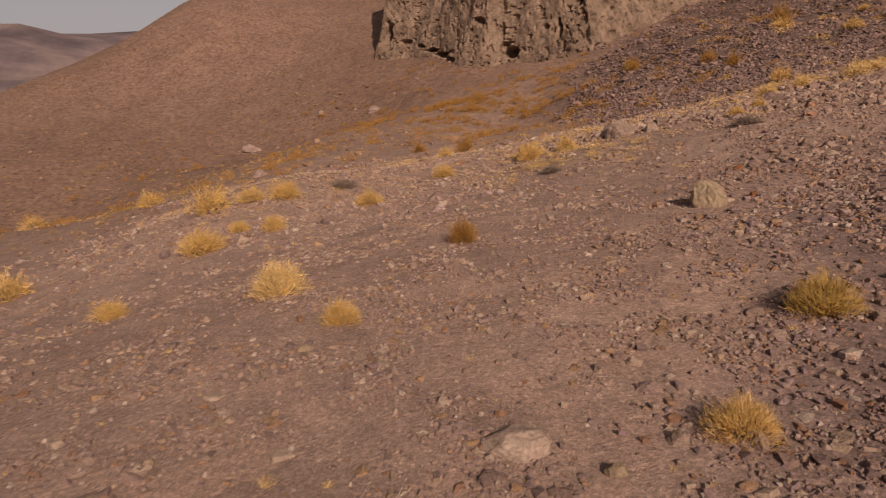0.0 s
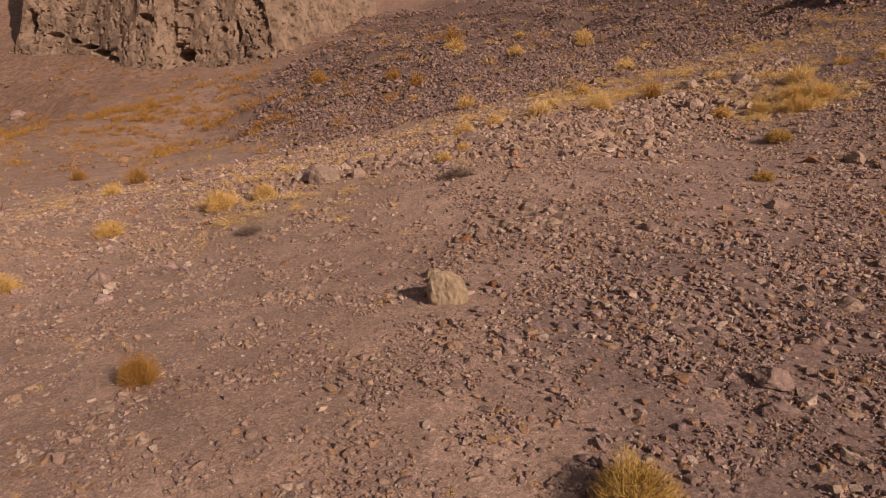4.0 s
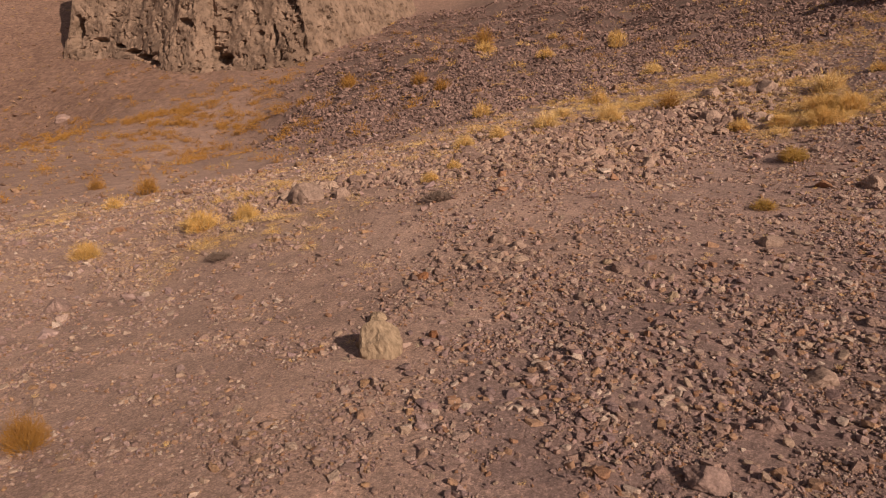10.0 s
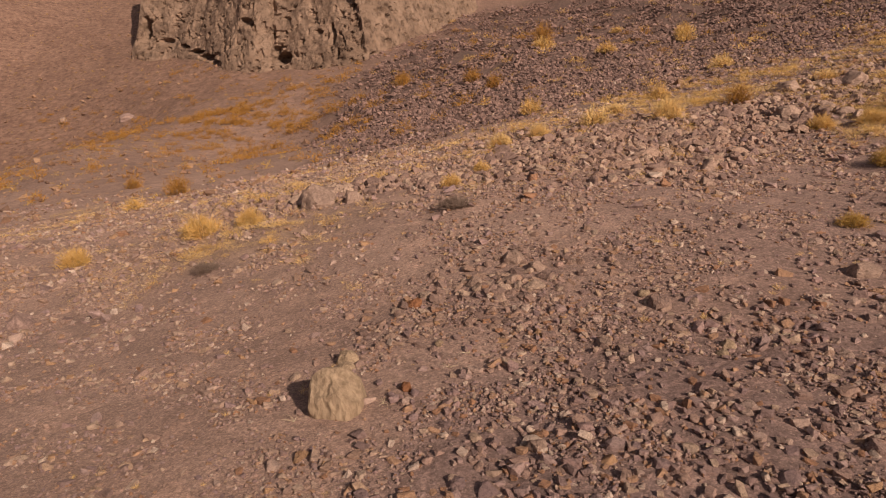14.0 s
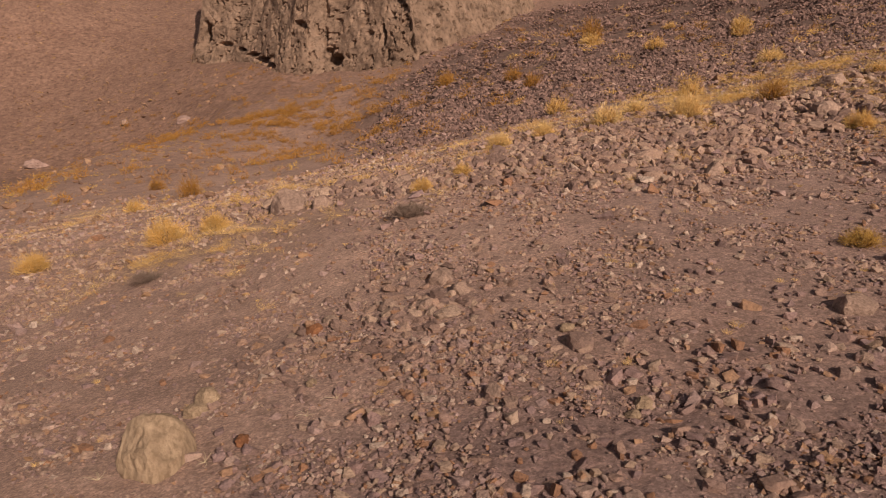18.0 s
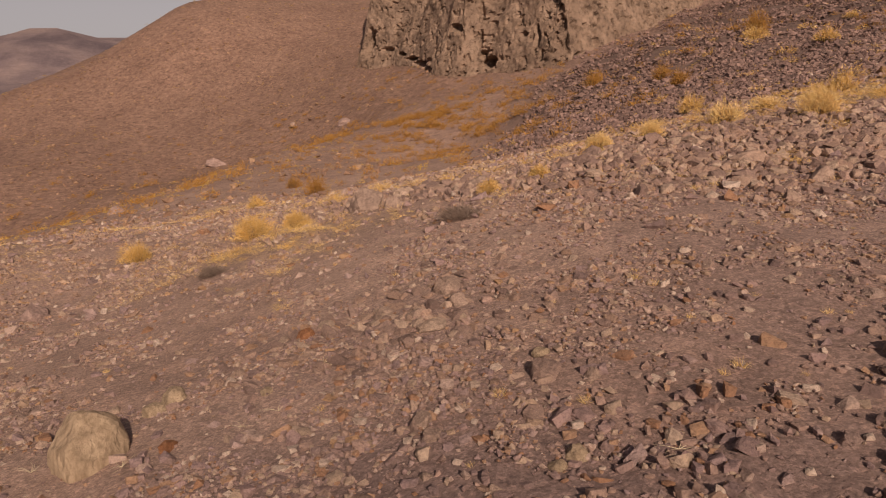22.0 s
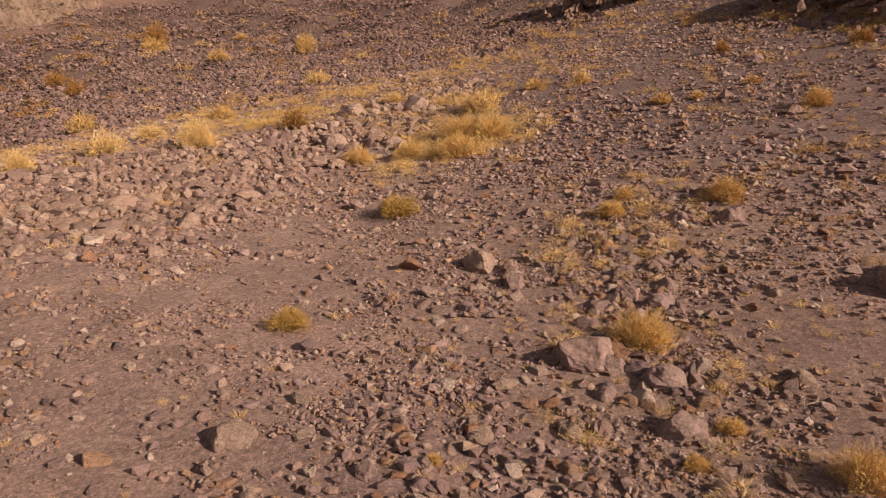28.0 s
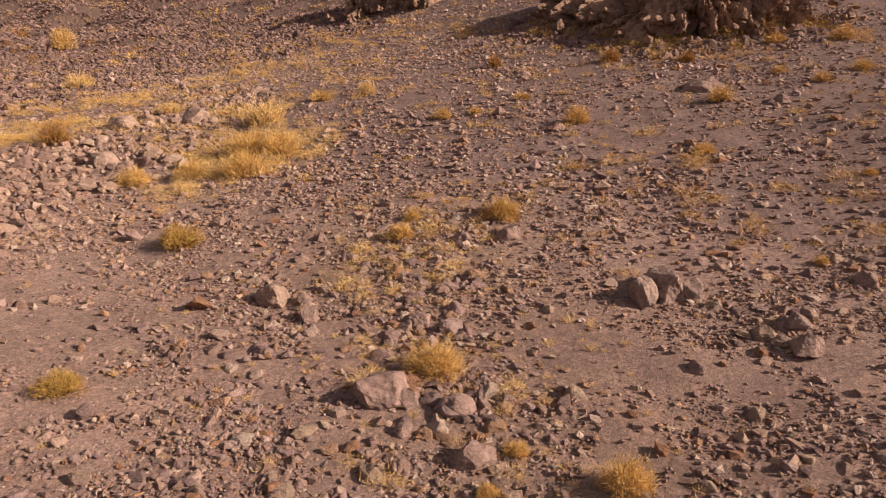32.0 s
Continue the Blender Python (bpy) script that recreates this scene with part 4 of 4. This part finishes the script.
PLANTS = [
    ("gold", -8.41, 24.09, 1.88),
    ("straw", -3.72, 15.37, 1.41),
    ("gold", -1.96, 12.84, 0.92),
    ("gold", -8.05, 16.27, 0.96),
    ("gold", -15.53, 24.33, 1.72),
    ("orange", 0.55, 18.55, 0.98),
    ("olive", 6.18, 10.99, 1.25),
    ("gold", 3.59, 7.84, 1.03),
    ("gold", -6.21, 25.45, 1.00),
    ("gold", -7.67, 26.15, 0.90),
    ("gold", -10.05, 30.29, 2.09),
    ("gold", -6.80, 30.25, 1.59),
    ("gold", -8.31, 30.37, 1.36),
    ("gold", -39.52, 67.08, 2.60),
    ("gold", -26.40, 63.00, 2.60),
    ("grey", -4.47, 32.16, 1.30),
    ("gold", -2.99, 28.87, 1.29),
    ("orange", 1.88, 55.90, 1.94),
    ("olive", 19.58, 20.80, 0.78),
    ("orange", 29.18, 37.26, 1.56),
    ("gold", 0.12, 34.55, 1.21),
    ("gold", 4.36, 34.81, 1.59),
    ("gold", 6.10, 34.19, 1.16),
    ("gold", 0.29, 48.34, 1.37),
    ("straw", 17.03, 37.31, 1.28),
    ("straw", 21.71, 37.54, 1.61),
    ("straw", 19.06, 37.80, 1.32),
    ("grey", 11.95, 27.68, 1.22),
    ("gold", 12.74, 30.68, 0.79),
    ("gold", 14.30, 32.09, 0.85),
    ("orange", -1.99, 65.19, 1.62),
    ("gold", 23.24, 16.46, 1.09),
    ("gold", 27.50, 20.14, 0.79),
    ("gold", 32.01, 28.43, 1.65),
    ("gold", 29.94, 27.95, 1.55),
    ("gold", 29.12, 29.52, 1.14),
    ("gold", 27.70, 30.46, 1.15),
    ("straw", 35.03, 32.27, 2.07),
    ("straw", 24.41, 35.85, 1.60),
    ("straw", 24.31, 40.30, 1.46),
    ("gold", 28.85, 43.62, 1.55),
    ("gold", 55.42, 80.40, 2.60),
    ("gold", 44.53, 78.30, 2.60),
    ("orange", 45.51, 97.44, 3.52),
    ("orange", 28.54, 107.04, 2.48),
    ("orange", 30.64, 75.47, 2.26),
    ("gold", 36.83, 24.80, 0.84),
    ("gold", 37.52, 23.82, 0.64),
    ("gold", 38.38, 32.10, 1.21),
    ("straw", 39.50, 52.43, 1.91),
    ("gold", 22.00, 12.89, 0.83),
    ("olive", 24.99, 24.87, 1.23),
    ("gold", 29.36, 18.41, 1.04),
    ("gold", 31.68, 29.63, 1.79),
    ("straw", 35.04, 38.18, 1.40),
    ("gold", 40.77, 53.68, 1.42),
    ("gold", 37.14, 19.64, 1.06),
    ("gold", 35.53, 15.08, 0.74),
    ("gold", 40.70, 15.72, 1.10),
    ("orange", 44.72, 26.85, 0.94),
    ("orange", 45.58, 21.46, 1.14),
    ("orange", 45.91, 18.21, 0.85),
    ("straw", 39.51, 30.45, 1.01),
    ("gold", 22.07, 14.41, 0.42),
    ("gold", 28.44, 20.45, 0.56),
    ("gold", 50.25, 12.70, 1.23),
    ("gold", 49.39, 15.30, 1.13),
    ("gold", 43.72, 12.82, 0.83),
    ("gold", 45.76, 11.67, 0.97),
    ("gold", 39.56, 22.85, 0.77),
    ("gold", 44.72, 14.38, 0.66),
    ("gold", 29.90, 11.46, 0.34),
    ("gold", 35.12, 10.87, 0.43),
    ("gold", 25.11, 52.94, 1.88),
    ("gold", 53.89, 78.11, 2.60),
    ("gold", 43.52, 92.74, 3.39),
    ("orange", 27.65, 103.53, 3.16),
    ("orange", 31.37, 84.58, 2.60),
    ("gold", 54.35, 93.66, 1.97),
    ("olive", 8.30, 8.98, 1.05),
    ("grey", 4.70, 29.80, 1.00),
    ("gold", 21.09, 14.33, 0.35),
    ("gold", 18.98, 16.44, 0.26),
]
for i, (kind, px, py, wide) in enumerate(PLANTS):
    meshes, what = SHRUBS[kind]
    ob = new("shrub")
    ob.empty_display_size = 0.1
    ob.location = (px, py, float(ground_at(px, py)))
    ob.rotation_euler = (0, 0, rng.uniform(0, 6.28))
    ob.scale = (wide, wide * rng.uniform(0.85, 1.1), wide * rng.uniform(0.85, 1.15))
    size = "large " if wide > 1.4 else "small " if wide < 0.8 else ""
    tagged(ob, size + what, "shrub", "dry shrubs on the slope")
    away = 3 if math.hypot(px - 12, py - 12) > 27 else 0
    for part_name, me in (("foliage", meshes[i % 3 + away]), ("woody_base", WOOD[i % 2])):
        new(part_name, me).parent = ob


def tufts(name, shapes, x, y, size, mat, label, category, tall=1.0):
    """Many tufts joined into one mesh."""
    z = ground_at(x, y)
    kind, h = rng.integers(0, len(shapes), len(x)), rng.uniform(0, 2 * np.pi, len(x))
    V, Fc, base = [], [], 0
    for k, (v, f) in enumerate(shapes):
        m = np.where(kind == k)[0]
        ch, sh, s = np.cos(h[m])[:, None], np.sin(h[m])[:, None], size[m][:, None]
        p = np.stack([(v[:, 0] * ch - v[:, 1] * sh) * s + x[m][:, None], (v[:, 0] * sh + v[:, 1] * ch) * s + y[m][:, None], v[:, 2] * s * tall + z[m][:, None]], -1)
        V.append(p.reshape(-1, 3))
        Fc.append((f[None] + (np.arange(len(m)) * len(v))[:, None, None] + base).reshape(-1, 3))
        base += len(m) * len(v)
    return tagged(new(name, mesh_from(name, np.concatenate(V), np.concatenate(Fc), mat)), label, category, kind="stuff")


FINE = [fuzz(200, 500 + i, 1.2, 0.40, 0.26, 0.0048) for i in range(4)]
WISP = [blades(60, 540 + i, 1.1, 0.6, 0.0045, 0, 0.1) for i in range(4)]
LAWN = [fuzz(46, 580 + i, 1.7, 0.24, 0.30, 0.0052) for i in range(6)]
DOTS = [fuzz(34, 560 + i, 1.0, 0.45, 0.17, 0.026) for i in range(4)]
BUSH = [fuzz(230, 590 + i, 1.1, 0.44, 0.24, 0.0052) for i in range(5)]
COARSE = [fuzz(130, 520 + i, 1.1, 0.44, 0.13, 0.016) for i in range(4)]
x, y = scatter(14000, -12, 62, 22, 60, lambda x, y: 0.6 * grassy(x, y) ** 1.2)
tufts("dry_grass", FINE, x, y, sizes(len(x), 0.48, 0.4, 0.2, 1.1), M_STRAW, "pale yellow dry grass growing among rocks", "grass", 0.72)
x, y = scatter(70000, -26, 66, 20, 64, lambda x, y: np.clip(0.8 * grassy(x, y) ** 0.9 + 0.6 * pile(x, y), 0, 1) * np.clip(0.35 + 1.3 * fbm(x / 0.9, y / 0.9, 2, 58), 0.05, 1))
tufts("short_grass", LAWN, x, y, sizes(len(x), 0.36, 0.35, 0.15, 0.8), M_STRAW, "thin short dry grass spread between stones", "grass", 0.7)
x, y = scatter(5200, -16, 24, 28, 56, lambda x, y: np.clip(0.15 + 0.9 * fbm(x / 2.4, y / 2.4, 2, 59), 0, 0.7))
tufts("thin_grass", LAWN, x, y, sizes(len(x), 0.42, 0.35, 0.2, 0.8), M_STRAW, "thin pale tufts of dry grass on open ground", "grass", 0.8)
x, y = scatter(9000, -4, 62, 22, 60, lambda x, y: 0.4 * grassy(x, y) ** 1.4)
tufts("golden_grass", FINE, x, y, sizes(len(x), 0.55, 0.35, 0.2, 1.1), M_GOLD, "golden dry grass along the ridge of rock", "grass", 0.72)
x, y = scatter(6500, -6, 40, 4, 28, lambda x, y: 0.05 + 0.75 * bump(x, y, 25, 18, 4, 3) + 0.3 * bump(x, y, 21, 14, 4, 3))
tufts("sparse_grass", WISP, x, y, sizes(len(x), 0.22, 0.35, 0.1, 0.5), M_STRAW, "thin wisps of dry grass between stones", "grass", 0.7)
rust = lambda x, y: np.clip(bump(x, y, 9.8, 128, 7, 5) + 0.9 * bump(x, y, 17, 134, 5, 4) + 0.9 * bump(x, y, 2, 131, 5, 4) + 0.6 * bump(x, y, 4, 119, 6, 4) + 0.45 * bump(x, y, 12.4, 111, 6, 5) + 0.35 * bump(x, y, 19, 107, 5, 6) + 0.3 * bump(x, y, 18, 97, 6, 5) + 0.9 * bump(x, y, -22, 147, 8, 6) + 0.3 * bump(x, y, -13, 150, 8, 7) + 0.3 * bump(x, y, 8, 122, 15, 9) + 0.22 * bump(x, y, 10, 104, 14, 9) + 0.05, 0, 1)
x, y = scatter(30000, -70, 60, 62, 175, lambda x, y: rust(x, y) * np.clip(0.3 + 2.4 * fbm(x / 2.2, y / 2.2, 2, 57), 0, 1))
tufts("rusty_shrubs", COARSE, x, y, sizes(len(x), 1.25, 0.38, 0.5, 2.6), M_ORANGE, "rust-orange dry shrubs in patches on the far slope", "shrubs", 1.15)
x, y = scatter(15000, -130, 70, 48, 260, lambda x, y: 0.26 + 0.7 * np.exp(-((y - 118 - 0.1 * x) / 10) ** 2) * step(60, 30, x + 40) + 0.3 * bump(x, y, -20, 65, 20, 8))
tufts("hill_shrubs", DOTS, x, y, sizes(len(x), 0.7, 0.4, 0.3, 1.6), M_OLIVE, "small olive-gold shrubs dotted over the far hillside", "shrubs", 0.8)
x, y = scatter(2200, 24, 110, -10, 75, lambda x, y: 0.5 * step(28, 38, x))
tufts("slope_shrubs", BUSH, x, y, sizes(len(x), 0.7, 0.35, 0.3, 1.4), M_GOLD, "small golden shrubs among stones on the hillside", "shrubs", 0.8)
foot = rng.uniform(0, 1, 46)
x, y = np.where(foot < 0.5, 53.5 - 11 * foot, 48.0 + 9 * (foot - 0.5)) - rng.uniform(-1.5, 2.2, 46), np.where(foot < 0.5, 31 - 21 * foot, 20.5 - 15 * (foot - 0.5)) + rng.normal(0, 0.5, 46)
tufts("crag_shrubs", BUSH, x, y, sizes(46, 1.0, 0.3, 0.5, 1.7), M_OLIVE, "olive-gold shrubs round the foot of the outcrops", "shrubs", 0.9)
foot = rng.uniform(0, 1, 620)
x, y = np.where(foot < 0.5, 53.5 - 11 * foot, 48.0 + 9 * (foot - 0.5)) - rng.normal(0.2, 1.3, 620), np.where(foot < 0.5, 31 - 21 * foot, 20.5 - 15 * (foot - 0.5)) + rng.normal(0, 0.6, 620)
heap("talus", BLOCKS, x, y, sizes(620, 0.27, 0.42, 0.12, 0.7), M_DARKS, "broken brown rocks fallen round the outcrops")
x, y = scatter(900, 26, 39, 26, 37, lambda x, y: np.clip(bump(x, y, 29.2, 29.0, 1.4, 1.0) + bump(x, y, 31.2, 28.1, 1.2, 1.0) + bump(x, y, 33.4, 30.0, 1.3, 1.6) + 0.8 * bump(x, y, 36.2, 34.0, 1.2, 2.0), 0, 1))
tufts("tall_grass", BUSH, x, y, sizes(len(x), 0.62, 0.3, 0.3, 1.1), M_STRAW, "thick patch of golden grass below the ridge of rock", "grass", 1.0)
x, y = scatter(1100, 20, 32, 12.5, 22.5, lambda x, y: np.clip(0.8 * bump(x, y, 29.2, 18.6, 1.3, 1.0) + 0.8 * bump(x, y, 27.0, 19.8, 1.5, 1.0) + 0.6 * bump(x, y, 25.2, 18.4, 1.4, 1.4) + 0.35 * bump(x, y, 23.0, 16.4, 1.6, 1.4) + 0.25 * bump(x, y, 21.2, 15.2, 1.5, 1.2), 0, 1))
tufts("rock_grass", BUSH, x, y, sizes(len(x), 0.40, 0.32, 0.18, 0.75), M_STRAW, "pale golden grass growing between dark rocks", "grass", 0.9)
x, y = scatter(3600, 26, 60, 8, 52, lambda x, y: 0.45 * clump(x, y, 4) * step(26, 30, x))
tufts("slope_grass", BUSH, x, y, sizes(len(x), 0.46, 0.38, 0.2, 1.0), M_GOLD, "small golden tufts scattered over the stony slope", "grass", 0.8)
x, y = scatter(560, -4, 60, 33, 58, lambda x, y: 0.5 * np.exp(-((y - 38.5 - 0.25 * (x - 20)) / 5.0) ** 2) * step(-4, 10, x))
tufts("golden_shrubs", BUSH, x, y, sizes(len(x), 0.85, 0.35, 0.4, 1.7), M_GOLD, "soft golden shrubs along the hollow behind the ridge", "shrubs", 0.85)
x, y = scatter(700, 24, 120, 50, 170, lambda x, y: 0.35 * scree(x, y))
tufts("scree_shrubs", COARSE, x, y, sizes(len(x), 1.5, 0.35, 0.6, 3.0), M_GOLD, "golden shrubs growing out of the dark scree", "shrubs", 0.8)


# ---- dry twigs ----
def bent_stems(name, seed, count, length, thick, rise, mat):
    """A few curved, tapered stems that spring from one foot."""
    r = random.Random(seed)
    bm = bmesh.new()
    for k in range(count):
        az, l = r.uniform(0, 6.28), length * r.uniform(0.6, 1.1)
        bend, up = r.uniform(-0.8, 0.8), rise * r.uniform(0.5, 1.3)
        rings = []
        for j in range(5):
            s = j / 4
            a = az + bend * s
            c = Vector((math.cos(a) * l * s, math.sin(a) * l * s, 0.02 + up * l * math.sin(s * 2.2)))
            w = thick * (1 - 0.8 * s)
            side = Vector((-math.sin(a), math.cos(a), 0))
            rings.append([bm.verts.new(c + side * w), bm.verts.new(c + Vector((0, 0, w))), bm.verts.new(c - side * w)])
        for q, w in zip(rings, rings[1:]):
            for i in range(3):
                bm.faces.new((q[i], q[(i + 1) % 3], w[(i + 1) % 3], w[i]))
    me = bpy.data.meshes.new(name)
    bm.to_mesh(me)
    bm.free()
    me.materials.append(mat)
    return me


M_BLEACHED = plant_material("bleached_twigs", [(0.62, 0.50, 0.36), (0.52, 0.40, 0.28), (0.70, 0.58, 0.44)])
for i, (px, py) in enumerate(((6.45, 18.55), (7.85, 18.25), (9.15, 18.95), (14.35, 17.0), (9.6, 19.2), (10.0, 20.4), (-0.55, 6.95), (23.1, 14.0))):
    ob = new("dry_twig", bent_stems("dry_twig", 20 + i, 6, 0.26, 0.005, 0.25, M_BLEACHED))
    ob.location = (px, py, float(ground_at(px, py)))
    tagged(ob, "bunch of bleached dry twigs lying on gravel", "twigs", "dry twigs on the ground")
